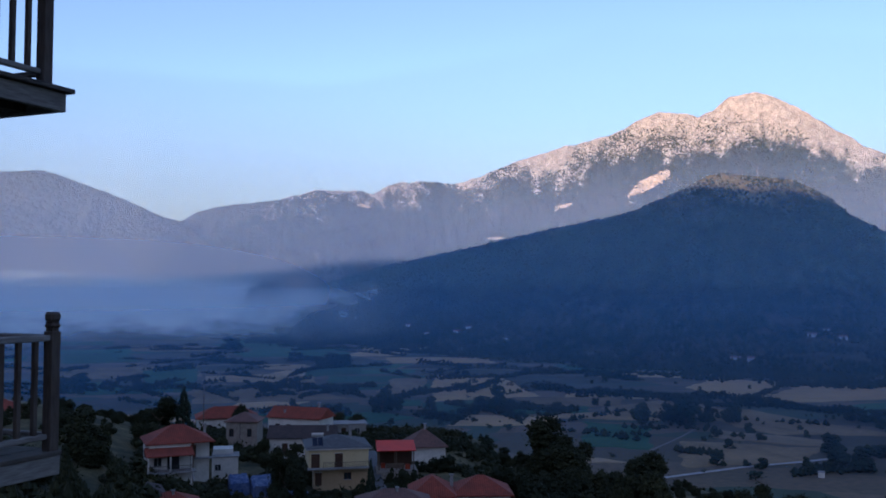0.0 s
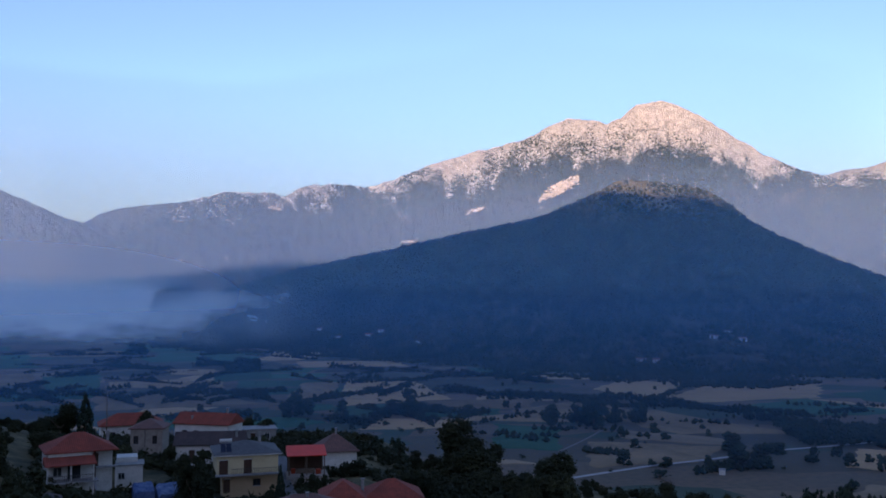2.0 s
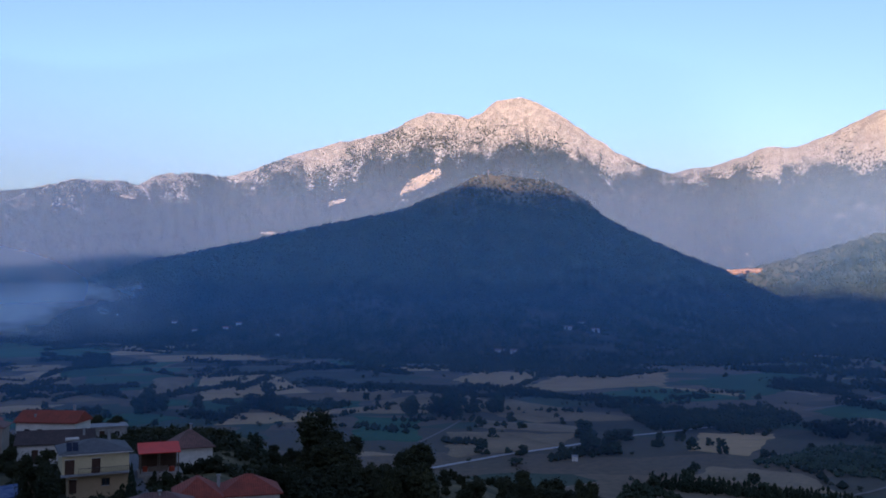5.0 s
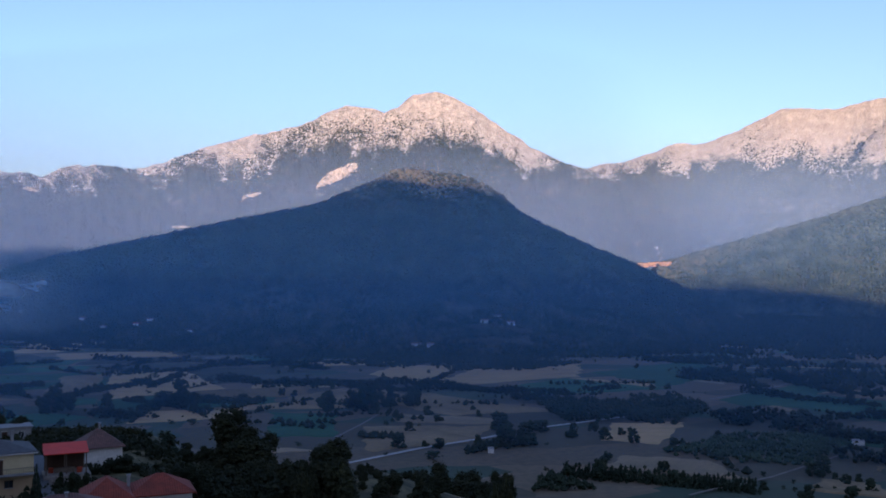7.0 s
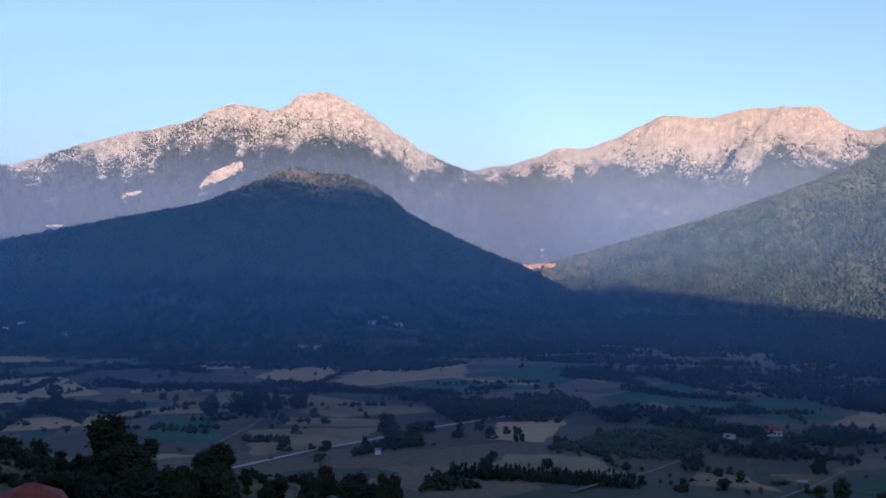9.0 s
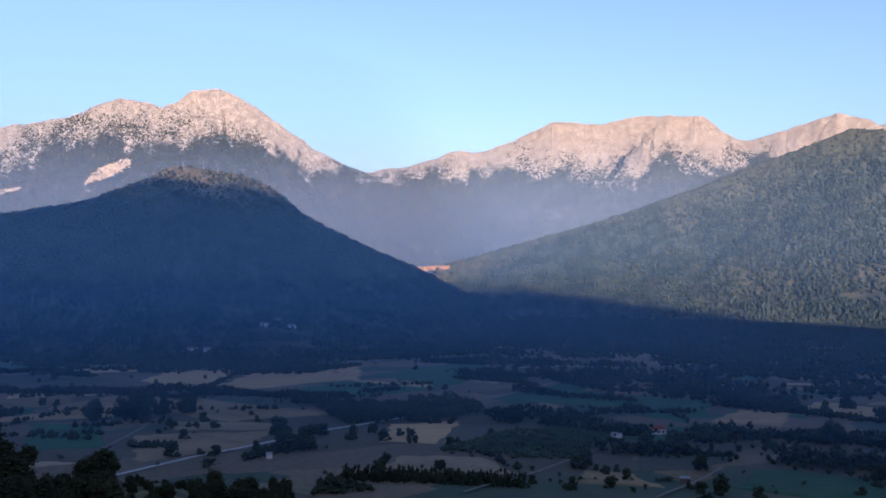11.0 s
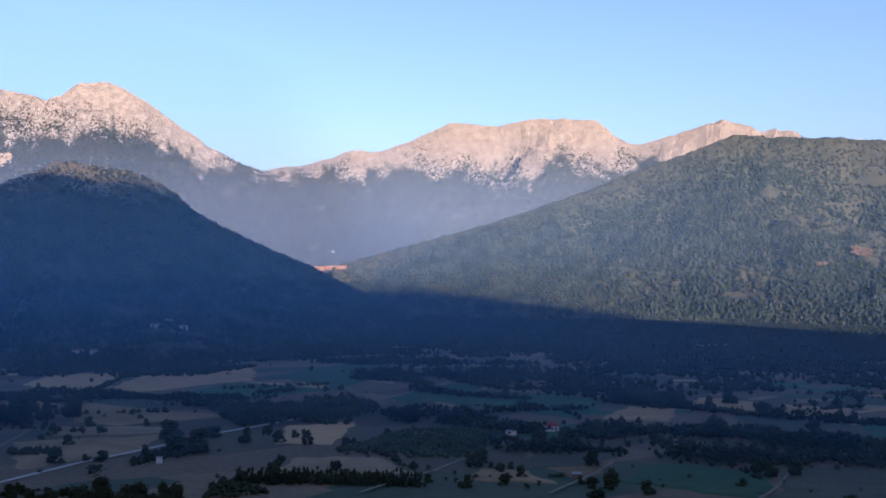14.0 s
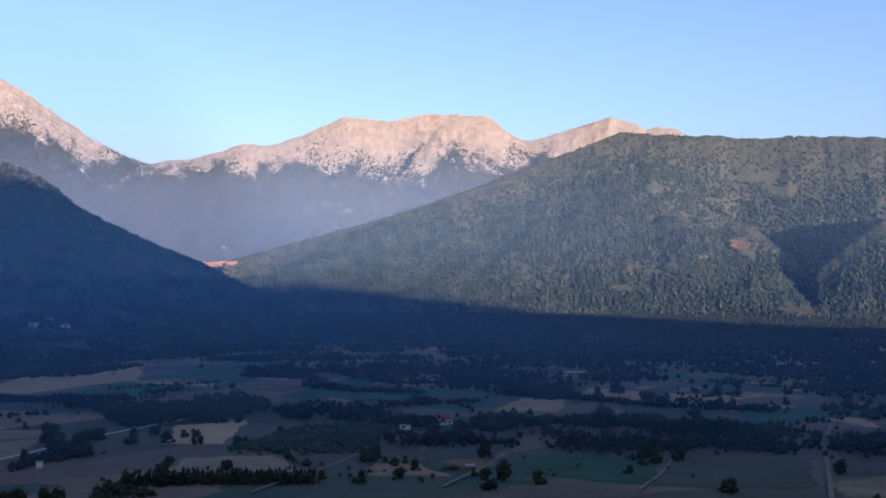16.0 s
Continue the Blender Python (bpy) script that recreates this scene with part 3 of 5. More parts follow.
    col = mixed(n, links, weeds, mixed(n, links, f, c1, c2), (c1[0] * 0.5, c1[1] * 0.6, c1[2] * 0.5))
    links.new(col, h.inputs["Color"])
    links.new(h.outputs[0], b.inputs["Base Color"])
    return m


FIELD = {
    "stubble": (field_material("straw_stubble", (0.29, 0.192, 0.098), (0.42, 0.275, 0.132), 6, 20), "cut straw-coloured grain field with pale stubble"),
    "dry": (field_material("dry_pasture", (0.135, 0.10, 0.056), (0.285, 0.196, 0.104), 9, 70), "dry brown pasture field with worn grass"),
    "pale": (field_material("dusty_earth", (0.19, 0.142, 0.088), (0.32, 0.232, 0.138), 12, 45), "pale dusty field of bare earth"),
    "fallow": (field_material("dark_fallow", (0.040, 0.052, 0.036), (0.098, 0.088, 0.062), 8, 60), "dark fallow field with weeds"),
    "green": (field_material("green_crop", (0.026, 0.072, 0.040), (0.050, 0.118, 0.060), 4, 10), "green irrigated crop field in rows"),
}
M_lane = surface("dull_earth_track", (0.22, 0.185, 0.15), (0.14, 0.12, 0.10), 0.3, 0.95)
M_track = surface("gravel_track", (0.44, 0.41, 0.37), (0.30, 0.28, 0.25), 0.3, 0.95)


def field(kind, *corners):
    """A field as a thin uneven sheet laid over the ground between its four corners."""
    mat, label = FIELD[kind]
    p = np.array(corners, float)
    k = 31
    s, t = np.meshgrid(np.linspace(0, 1, k), np.linspace(0, 1, k), indexing="ij")
    q = sum(w[..., None] * c for w, c in zip(((1 - s) * (1 - t), s * (1 - t), s * t, (1 - s) * t), p))
    span = min(np.linalg.norm(p[0] - p[1]), np.linalg.norm(p[1] - p[2]))
    wob = 0.05 * span
    q = q + wob * np.stack([rough_land(q[..., 0], q[..., 1], 34.0, 3, 61), rough_land(q[..., 0], q[..., 1], 34.0, 3, 67)], -1) + 3.0 * np.stack([lattice(q[..., 0] / 11, q[..., 1] / 11, 6), lattice(q[..., 0] / 11, q[..., 1] / 11, 7)], -1)
    z = ground_height(q[..., 0], q[..., 1]) + FIELD_LIFT[0] + 0.4 * (np.hypot(q[..., 0], q[..., 1]) < 450)
    z[[0, -1], :] -= 0.7
    z[1:-1, [0, -1]] -= 0.7
    FIELD_LIFT[0] += 0.0015
    ob = land("field", np.dstack([q, z]).reshape(-1, 3), grid_faces(k, k), mat)
    return tagged(ob, label, "field", "valley fields", "structure")


FIELD_LIFT = [0.08]


def track(width, *points):
    p = np.array(points, float)
    d = np.concatenate([[0], np.cumsum(np.linalg.norm(np.diff(p, axis=0), axis=1))])
    s = np.arange(0, d[-1], 6.0)
    x, y = np.interp(s, d, p[:, 0]), np.interp(s, d, p[:, 1])
    x, y = x + 1.5 * np.sin(s / 31.0), y + 1.5 * np.sin(s / 43.0 + 1)
    tx, ty = np.gradient(x), np.gradient(y)
    n = np.hypot(tx, ty) + 1e-6
    off = np.array([-0.5, 0.5]) * width * WIDER
    X, Y = x[:, None] - (ty / n)[:, None] * off, y[:, None] + (tx / n)[:, None] * off
    Z = ground_height(X, Y) + np.where(np.hypot(X, Y) < 450, 1.0, 0.5)
    ob = land("track", np.stack([X, Y, Z], -1).reshape(-1, 3), grid_faces(len(s), 2), M_track if width > 6 else M_lane)
    return tagged(ob, "pale gravel farm track between the fields", "track", "farm tracks", "structure")


WIDER = 0.5


def stuff_of_clumps(name, centres, radii, mat, label, category, seed, sub=0, squash=1.0, spray=0):
    rng = np.random.default_rng(seed)
    v, f = clumps(centres, radii, rng, sub, 0.3, squash)
    if spray:
        pick = np.repeat(np.arange(len(centres)), spray)
        d = rng.normal(size=(len(pick), 3))
        d /= np.linalg.norm(d, axis=1)[:, None]
        v, f = joined((v, f), leaves(np.asarray(centres)[pick] + d * (np.asarray(radii)[pick] * rng.uniform(0.8, 1.5, len(pick)))[:, None], 0.28, rng))
    return tagged(land(name, v, f, mat, False), label, category, kind="stuff")


def hedge(height, width, *points):
    p = np.array(points, float)
    d = np.concatenate([[0], np.cumsum(np.linalg.norm(np.diff(p, axis=0), axis=1))])
    k = max(int(d[-1] * width / 4), 20)
    s = RNG.uniform(0, d[-1], k)
    x = np.interp(s, d, p[:, 0]) + RNG.normal(0, width / 3, k)
    y = np.interp(s, d, p[:, 1]) + RNG.normal(0, width / 3, k)
    tall = height * (0.75 + 0.5 * lattice(s / 14, s * 0, 5)) * 0.8
    c = np.stack([x, y, ground_height(x, y) + tall * RNG.uniform(0.12, 0.8, k)], -1)
    return stuff_of_clumps("hedgerow", c, RNG.uniform(0.7, 1.7, k), M_hedge, "dark overgrown hedgerow of trees and shrubs", "hedge", int(d[-1] * 10) % 9999, sub=1, spray=10)


def inside(px, py, poly):
    hit = np.zeros(px.shape, bool)
    for (x0, y0), (x1, y1) in zip(poly, poly[1:] + poly[:1]):
        cross = ((y0 > py) != (y1 > py)) & (px < (x1 - x0) * (py - y0) / (y1 - y0 + 1e-9) + x0)
        hit ^= cross
    return hit


def wood(kind, height, *poly):
    poly = list(poly)
    xs, ys = zip(*poly)
    area = (max(xs) - min(xs)) * (max(ys) - min(ys))
    per = {"grove": 4, "orchard": 3.6, "cypress": 0.6}[kind]
    k = min(int(area / per), 15000)
    x, y = RNG.uniform(min(xs), max(xs), k), RNG.uniform(min(ys), max(ys), k)
    keep = inside(x, y, poly)
    x, y = x[keep], y[keep]
    k = len(x)
    if kind == "cypress":
        cell = np.round(x / 3.2) * 5 + np.round(y / 3.2) * 3
        tall = height * (0.7 + 0.3 * np.sin(cell * 12.9898))
        h = RNG.uniform(0, 1, k)
        c = np.stack([np.round(x / 3.2) * 3.2 + RNG.normal(0, 0.75, k) * (1 - h), np.round(y / 3.2) * 3.2 + RNG.normal(0, 0.75, k) * (1 - h), ground_height(x, y) + tall * h], -1)
        return stuff_of_clumps("conifer_row", c, RNG.uniform(0.35, 0.85, k), M_leaf_dark, "dense row of dark pointed conifers", "conifers", k, squash=1.6, spray=5)
    if kind == "orchard":
        x, y = np.round(x / 7) * 7 + RNG.normal(0, 1.3, k), np.round(y / 7) * 7 + RNG.normal(0, 1.3, k)
    bumpy = (0.5 if kind == "orchard" else 0.65) + 0.35 * lattice(x / 9, y / 9, 3)
    c = np.stack([x, y, ground_height(x, y) + height * bumpy * RNG.uniform(0.2, 1.0, k)], -1)
    label = {"grove": "dense dark grove of broadleaf trees", "orchard": "dark green orchard of close rows"}[kind]
    return stuff_of_clumps(kind, c, RNG.uniform(0.6, 1.7, k), M_leaf_orchard if kind == "orchard" else M_leaf, label, "trees", k, spray=5)


# ---- woods on the slopes ----
def on_side(grid, k, rng, lo=0.0, hi=1.0, az_lo=-99, az_hi=199):
    az, w, cr, fr, Z = grid
    a = rng.uniform(max(az[0], az_lo), min(az[-1], az_hi), k)
    s = rng.uniform(lo, hi, k)
    ia = np.clip((a - az[0]) / (az[1] - az[0]), 0, len(az) - 1.001)
    rows = int(np.sum(w <= 1.0001))
    iw = np.clip(s * (rows - 1), 0, rows - 1.001)
    i, j = ia.astype(int), iw.astype(int)
    u, v = ia - i, iw - j
    z = (Z[i, j] * (1 - u) + Z[i + 1, j] * u) * (1 - v) + (Z[i, j + 1] * (1 - u) + Z[i + 1, j + 1] * u) * v
    r = np.interp(a, az, fr) + (np.interp(a, az, cr) - np.interp(a, az, fr)) * s
    return r * np.sin(np.radians(a)), r * np.cos(np.radians(a)), z, a, s


# clearings on the eastern hillside: bearing, height and half widths in degrees
BARE_SPOTS = [(63.0, 1.9, 0.55, 0.35), (63.7, 1.35, 0.45, 0.3), (60.9, 1.2, 0.45, 0.2), (58.3, 5.4, 0.6, 0.25), (64.2, 6.0, 1.0, 0.4), (57.0, -0.6, 1.6, 0.25), (66.5, -1.9, 1.6, 0.3), (62.0, 4.6, 0.9, 0.12), (65.5, 5.0, 0.8, 0.35)]


def build_woods():
    rng = np.random.default_rng(31)
    x, y, z, a, s = on_side(hill_grid, 42000, rng, 0.0, 1.0)
    keep = (lattice(x / 70, y / 70, 8) + rng.normal(0, 0.5, len(x)) > -0.7) & ~((s > 0.84) & (a > 14.5) & (a < 22.5) & (rng.uniform(0, 1, len(x)) < 0.5) & (lattice(x / 40, y / 60, 4) > -0.35))
    keep &= ~((a > 18.5) & (a < 24.5) & (s > 0.06) & (s < 0.24) & (lattice(x / 45, y / 30, 44) > 0.05))
    x, y, z = x[keep], y[keep], z[keep]
    rad = rng.uniform(1.7, 3.6, len(x))
    stuff_of_clumps("hill_forest", np.stack([x, y, z + rad * 0.5], -1), rad, M_leaf_hill, "close dark woodland covering the shaded hill", "forest", 1, 0, 1.1)
    for grid, k, lo, hi, seed in ((slope_grid, 44000, 30, 76, 2), (spur_grid, 9000, 54, 70, 12), (spur_b_grid, 6000, 63, 78, 13)):
        x, y, z, a, s = on_side(grid, k, rng, 0.0, 1.0, lo, hi)
        keep = lattice(x / 110, y / 110, 18) * 0.7 + rng.normal(0, 0.45, k) > -0.45
        el = np.degrees(np.arctan2(z - EYE, np.hypot(x, y)))
        for a0, e0, da, de in BARE_SPOTS:
            keep &= ((a - a0) / da) ** 2 + ((el - e0) / de) ** 2 + 0.8 * lattice(x / 25, y / 25, 81) + rng.normal(0, 0.25, k) > 1
        x, y, z, s = x[keep], y[keep], z[keep], s[keep]
        rad = rng.uniform(2.8, 6.4, len(x)) * np.interp(s, [0.8, 0.97], [1.0, 0.5])
        stuff_of_clumps("hillside_forest", np.stack([x, y, z + rad * 0.6], -1), rad, M_leaf_olive, "sunlit olive-green trees dotted over the hillside", "forest", seed, 0, 1.2)
    for name, grid, n, seed, bare, span in (("mountain_scrub", main_grid, 120000, 3, [(-18, 380), (-8, 420), (0, 520), (6, 640), (14, 715), (18, 715), (24, 680), (38, 630)], 200), ("mountain_scrub", east_grid, 80000, 4, [(24, 500), (30, 540), (36, 590), (50, 605), (72, 570)], 190)):
        x, y, z, a, s = on_side(grid, n, rng, 0.35, 0.99)
        line = curve(bare, a)
        keep = (rough_land(a * 65, s * 350, 190.0, 6, 55) * 1.25 + rng.normal(0, 0.13, n)) > (z - line) / span
        keep &= z > line - 190
        x, y, z = x[keep], y[keep], z[keep]
        rad = rng.uniform(1.6, 4.2, len(x))
        stuff_of_clumps(name, np.stack([x, y, z + rad * 0.3], -1), rad, M_leaf_hill, "dark scrub trees scattered on the limestone slope", "scrub", seed, 0, 1.0)
        n = n // 2
        x, y, z, a, s = on_side(grid, n, rng, 0.45, 0.995)
        line = curve(bare, a)
        keep = (z > line - 120) & (rough_land(a * 65, s * 350, 60.0, 3, 57) + rng.normal(0, 0.35, n) > np.interp(z - line, [-100, 40, 160], [0.0, 0.25, 0.55 if seed == 3 else 0.95]))
        x, y, z = x[keep], y[keep], z[keep]
        rad = rng.uniform(1.2, 2.4, len(x))
        stuff_of_clumps("summit_shrubs", np.stack([x, y, z + rad * 0.3], -1), rad, M_leaf_hill, "small dark shrubs dotted over the bare rock", "scrub", seed + 20, 0, 1.0)
    # open woodland on the valley's far side, and the belt of trees at the hill's foot
    k = 60000
    az, r = rng.uniform(28, 78, k), rng.uniform(0, 1, k)
    foot = curve(SLOPE_F, az)
    near = curve([(28, 1150), (36, 900), (45, 760), (60, 700), (78, 600)], az)
    r = near + (foot - near) * r ** 0.8
    x, y = r * np.sin(np.radians(az)), r * np.cos(np.radians(az))
    keep = lattice(x / 60, y / 60, 28) + rng.normal(0, 0.4, k) > np.interp((r - near) / (foot - near), [0, 0.35], [0.35, -0.55])
    x, y = x[keep], y[keep]
    rad = rng.uniform(1.4, 4.0, len(x))
    stuff_of_clumps("open_woodland", np.stack([x, y, ground_height(x, y) + rad * 0.7], -1), rad, M_hedge, "scattered dark trees and scrub on the valley edge", "woodland", 5)
    k = 9500
    az = rng.uniform(-12, 36, k)
    r = curve(HILL_F, az) * rng.uniform(0.86, 1.03, k)
    x, y = r * np.sin(np.radians(az)), r * np.cos(np.radians(az))
    keep = lattice(x / 80, y / 50, 38) + rng.normal(0, 0.3, k) > np.interp(r / curve(HILL_F, az), [0.86, 0.95], [0.5, -0.6])
    x, y = x[keep], y[keep]
    rad = rng.uniform(1.3, 3.2, len(x))
    stuff_of_clumps("foot_woodland", np.stack([x, y, ground_height(x, y) + rad * 0.7], -1), rad, M_leaf_hill, "dark belt of trees along the hill foot", "woodland", 6)
    # hedges and bushes across the misty western fields
    for line in range(80):
        az0, r0 = rng.uniform(-32, 4), 1 / rng.uniform(1 / 1900, 1 / 690)
        n = rng.integers(60, 330)
        t = np.sort(rng.uniform(0, 1, n))
        a = az0 + t * rng.uniform(2.0, 6.0)
        rr = r0 + (t - 0.5) * rng.uniform(-140, 140) + rng.normal(0, rng.uniform(2, 7), n)
        x, y = rr * np.sin(np.radians(a)), rr * np.cos(np.radians(a))
        rad = rng.uniform(0.9, 2.5, n) * (0.7 + 0.5 * lattice(x / 20, y / 20, 6))
        stuff_of_clumps("hedgerow", np.stack([x, y, ground_height(x, y) + rad * rng.uniform(0.4, 1.5, n)], -1), rad, M_hedge, "dark hedgerow between the misty fields", "hedge", 300 + line)
    for line in range(26):
        az0, r0 = rng.uniform(2, 66), rng.uniform(480, 900)
        n = rng.integers(15, 70)
        t = np.sort(rng.uniform(0, 1, n))
        a = az0 + t * rng.uniform(2.0, 7.0)
        rr = r0 + (t - 0.5) * rng.uniform(-90, 90) + rng.normal(0, 3, n)
        x, y = rr * np.sin(np.radians(a)), rr * np.cos(np.radians(a))
        rad = rng.uniform(0.9, 2.6, n)
        stuff_of_clumps("hedgerow", np.stack([x, y, ground_height(x, y) + rad * 0.6], -1), rad, M_hedge, "dark hedgerow between the valley fields", "hedge", 400 + line)


build_woods()


def small_plots():
    """The many strip fields of the far valley, side by side between the hedges."""
    rng = np.random.default_rng(77)
    r = 660.0
    while r < 1750:
        deep = rng.uniform(38, 85) * r / 900
        az = rng.uniform(-33, -30)
        while az < 11:
            wide = rng.uniform(2.5, 8.0)
            if rng.uniform() < 0.62 and not (az > -9 and r > 1500):
                kind = ("dry", "fallow", "stubble", "green", "fallow", "fallow", "green", "green")[int(rng.integers(0, 8))]
                q = [(a, d) for a, d in ((az, r + deep), (az + wide, r + deep), (az + wide, r), (az, r))]
                skew = rng.uniform(-30, 30)
                field(kind, *[(d * math.sin(radians(a)) + (skew if d > r else 0), d * math.cos(radians(a)) + rng.uniform(-12, 12)) for a, d in q])
            az += wide + rng.uniform(0.0, 0.6)
        r += deep + rng.uniform(4, 16)
    # strips of pasture between the trees of the eastern valley edge
    for k in range(70):
        az, r = rng.uniform(34, 73), 1 / rng.uniform(1 / 1380, 1 / 640)
        wide, deep = rng.uniform(1.0, 4.5), rng.uniform(9, 30)
        kind = ("dry", "stubble", "green", "pale", "green")[k % 5]
        tilt = rng.uniform(-40, 40)
        field(kind, *[(d * math.sin(radians(a)), d * math.cos(radians(a))) for a, d in ((az, r + deep), (az + wide, r + deep + tilt), (az + wide, r + tilt), (az, r))])


small_plots()


def scattered_trees():
    """Single trees and bushes along the field edges of the nearer valley."""
    rng = np.random.default_rng(91)
    trees, bushes = [], []
    while len(trees) < 150 or len(bushes) < 150:
        az, r = rng.uniform(-14, 72), 1 / rng.uniform(1 / 1250, 1 / 400)
        x, y = r * math.sin(radians(az)), r * math.cos(radians(az))
        if float(lattice(np.array([x / 55]), np.array([y / 55]), 14)[0]) + rng.normal(0, 0.25) < 0.3 or (az > 8 and az < 30 and r > 1020):
            continue
        w = rng.uniform(3.5, 9.0) if len(trees) < 150 else rng.uniform(1.6, 3.6)
        (trees if len(trees) < 150 else bushes).append((x, y, w, w * rng.uniform(0.65, 1.0)))
    field_trees(*trees)
    field_bushes(*bushes)


scattered_trees()

# ---- fields, from corner to corner ----
field("stubble", (-251, 982), (-171, 1018), (-164, 912), (-243, 927))
field("stubble", (-229, 2183), (-130, 2292), (-89, 1796), (-177, 1812))
field("stubble", (-121, 1391), (-42, 1421), (-73, 1285), (-142, 1282))
field("stubble", (-8, 1003), (63, 979), (86, 802), (-12, 755))
field("stubble", (21, 681), (93, 676), (69, 628), (-1, 624))
field("stubble", (225, 880), (279, 968), (347, 939), (256, 753))
field("stubble", (352, 929), (481, 918), (412, 793), (245, 748))
field("stubble", (395, 789), (447, 708), (426, 698), (393, 762))
field("stubble", (477, 426), (546, 459), (569, 429), (502, 390))
field("stubble", (564, 430), (638, 457), (637, 407), (588, 375))
field("stubble", (645, 397), (666, 349), (602, 303), (588, 357))
field("stubble", (295, 528), (345, 515), (279, 449), (256, 471))
field("dry", (277, 327), (303, 348), (316, 330), (301, 293))
field("dry", (-512, 1515), (-362, 1522), (-329, 1381), (-456, 1363))
field("dry", (-432, 1045), (-359, 1094), (-318, 986), (-380, 934))
field("dry", (-232, 848), (-150, 875), (-68, 781), (-200, 739))
field("dry", (-54, 963), (-11, 977), (-17, 826), (-59, 798))
field("dry", (56, 789), (159, 804), (141, 737), (67, 728))
field("dry", (121, 726), (199, 792), (221, 707), (129, 674))
field("dry", (166, 740), (235, 718), (288, 588), (208, 587))
field("dry", (142, 568), (222, 542), (186, 492), (122, 482))
field("dry", (346, 365), (378, 349), (372, 319), (310, 284))
field("dry", (562, 624), (599, 604), (568, 564), (527, 578))
field("dry", (-437, 2543), (-300, 2695), (-266, 2392), (-396, 2307))
field("dry", (419, 170), (446, 150), (402, 127), (379, 151))
field("pale", (218, 408), (246, 429), (279, 400), (270, 350))
field("pale", (178, 611), (235, 570), (221, 544), (163, 579))
field("pale", (69, 527), (71, 518), (102, 490), (65, 496))
field("fallow", (429, 258), (484, 204), (389, 166), (344, 214))
field("fallow", (350, 362), (408, 346), (357, 315), (321, 333))
field("fallow", (489, 195), (527, 166), (453, 143), (427, 170))
field("green", (-338, 1048), (-287, 1097), (-235, 888), (-276, 866))
field("green", (-13, 759), (32, 776), (9, 651), (-17, 662))
field("green", (43, 738), (114, 732), (109, 695), (40, 681))
field("green", (99, 653), (144, 627), (118, 533), (82, 542))
field("green", (305, 732), (390, 786), (441, 673), (316, 675))
field("green", (435, 825), (611, 909), (574, 765), (434, 685))
field("green", (428, 603), (591, 687), (548, 617), (420, 557))
field("green", (331, 284), (382, 303), (409, 252), (342, 218))
field("green", (594, 308), (702, 243), (639, 221), (543, 271))
field("green", (438, 585), (521, 608), (568, 498), (484, 435))
field("green", (-528, 1277), (-444, 1327), (-381, 1180), (-461, 1132))
field("green", (-162, 1101), (-99, 1146), (-88, 1014), (-143, 972))
field("green", (-91, 678), (-52, 701), (-17, 665), (-54, 630))
field("green", (-364, 895), (-329, 918), (-298, 846), (-324, 808))
field("green", (357, 442), (409, 471), (448, 411), (400, 380))
# ---- tracks ----
track(7, (102, 449), (151, 479), (198, 500), (241, 524), (278, 535), (315, 547))
track(5, (424, 605), (485, 632), (559, 680))
track(3.5, (216, 322), (243, 337), (299, 365), (361, 395))
track(4, (368, 149), (407, 166), (448, 185), (503, 211), (512, 228))
track(4, (533, 218), (580, 236))
track(3, (329, 211), (365, 226), (431, 256))
track(3, (276, 272), (324, 297), (371, 320))
track(3.5, (117, 528), (145, 577), (173, 627))
track(4, (667, 544), (667, 508), (669, 473))
track(5, (406, 374), (409, 351))
track(4, (425, 320), (439, 311))
track(6, (298, 679), (309, 651))
track(4, (289, 668), (307, 654))
track(4, (118, 376), (141, 384), (156, 387))
# ---- single trees in the fields: place, width, height ----
field_trees((163, 627, 22.6, 19.2), (184, 649, 9.4, 9.5), (200, 645, 10.2, 10.4), (168, 580, 7.7, 7.8), (193, 569, 7.0, 4.7), (143, 488, 11.3, 8.9), (163, 479, 8.3, 5.9), (157, 484, 5.4, 4.0), (217, 522, 16.5, 11.7), (201, 474, 18.1, 12.0), (212, 473, 15.2, 12.8), (181, 464, 8.2, 9.0), (247, 487, 8.9, 8.5), (269, 502, 8.0, 6.6), (261, 473, 9.5, 7.7), (270, 458, 8.1, 8.9), (277, 483, 5.9, 5.0), (281, 435, 6.7, 6.7), (313, 359, 10.1, 7.4), (239, 513, 14.5, 7.3))
field_trees((-45, 695, 22.7, 20.6), (-34, 708, 12.4, 11.9), (-9, 692, 13.7, 13.4), (41, 697, 17.9, 20.6), (28, 710, 23.1, 11.0), (52, 704, 12.3, 10.0), (135, 640, 17.5, 14.3), (156, 646, 15.5, 13.7), (166, 640, 15.4, 16.2), (182, 646, 13.3, 13.8), (199, 641, 14.1, 15.5), (57, 666, 7.8, 5.2), (87, 714, 10.9, 6.5), (-335, 855, 31.9, 14.1), (-275, 847, 15.5, 11.4), (-318, 1408, 41.7, 20.3), (-129, 1102, 32.1, 17.0))
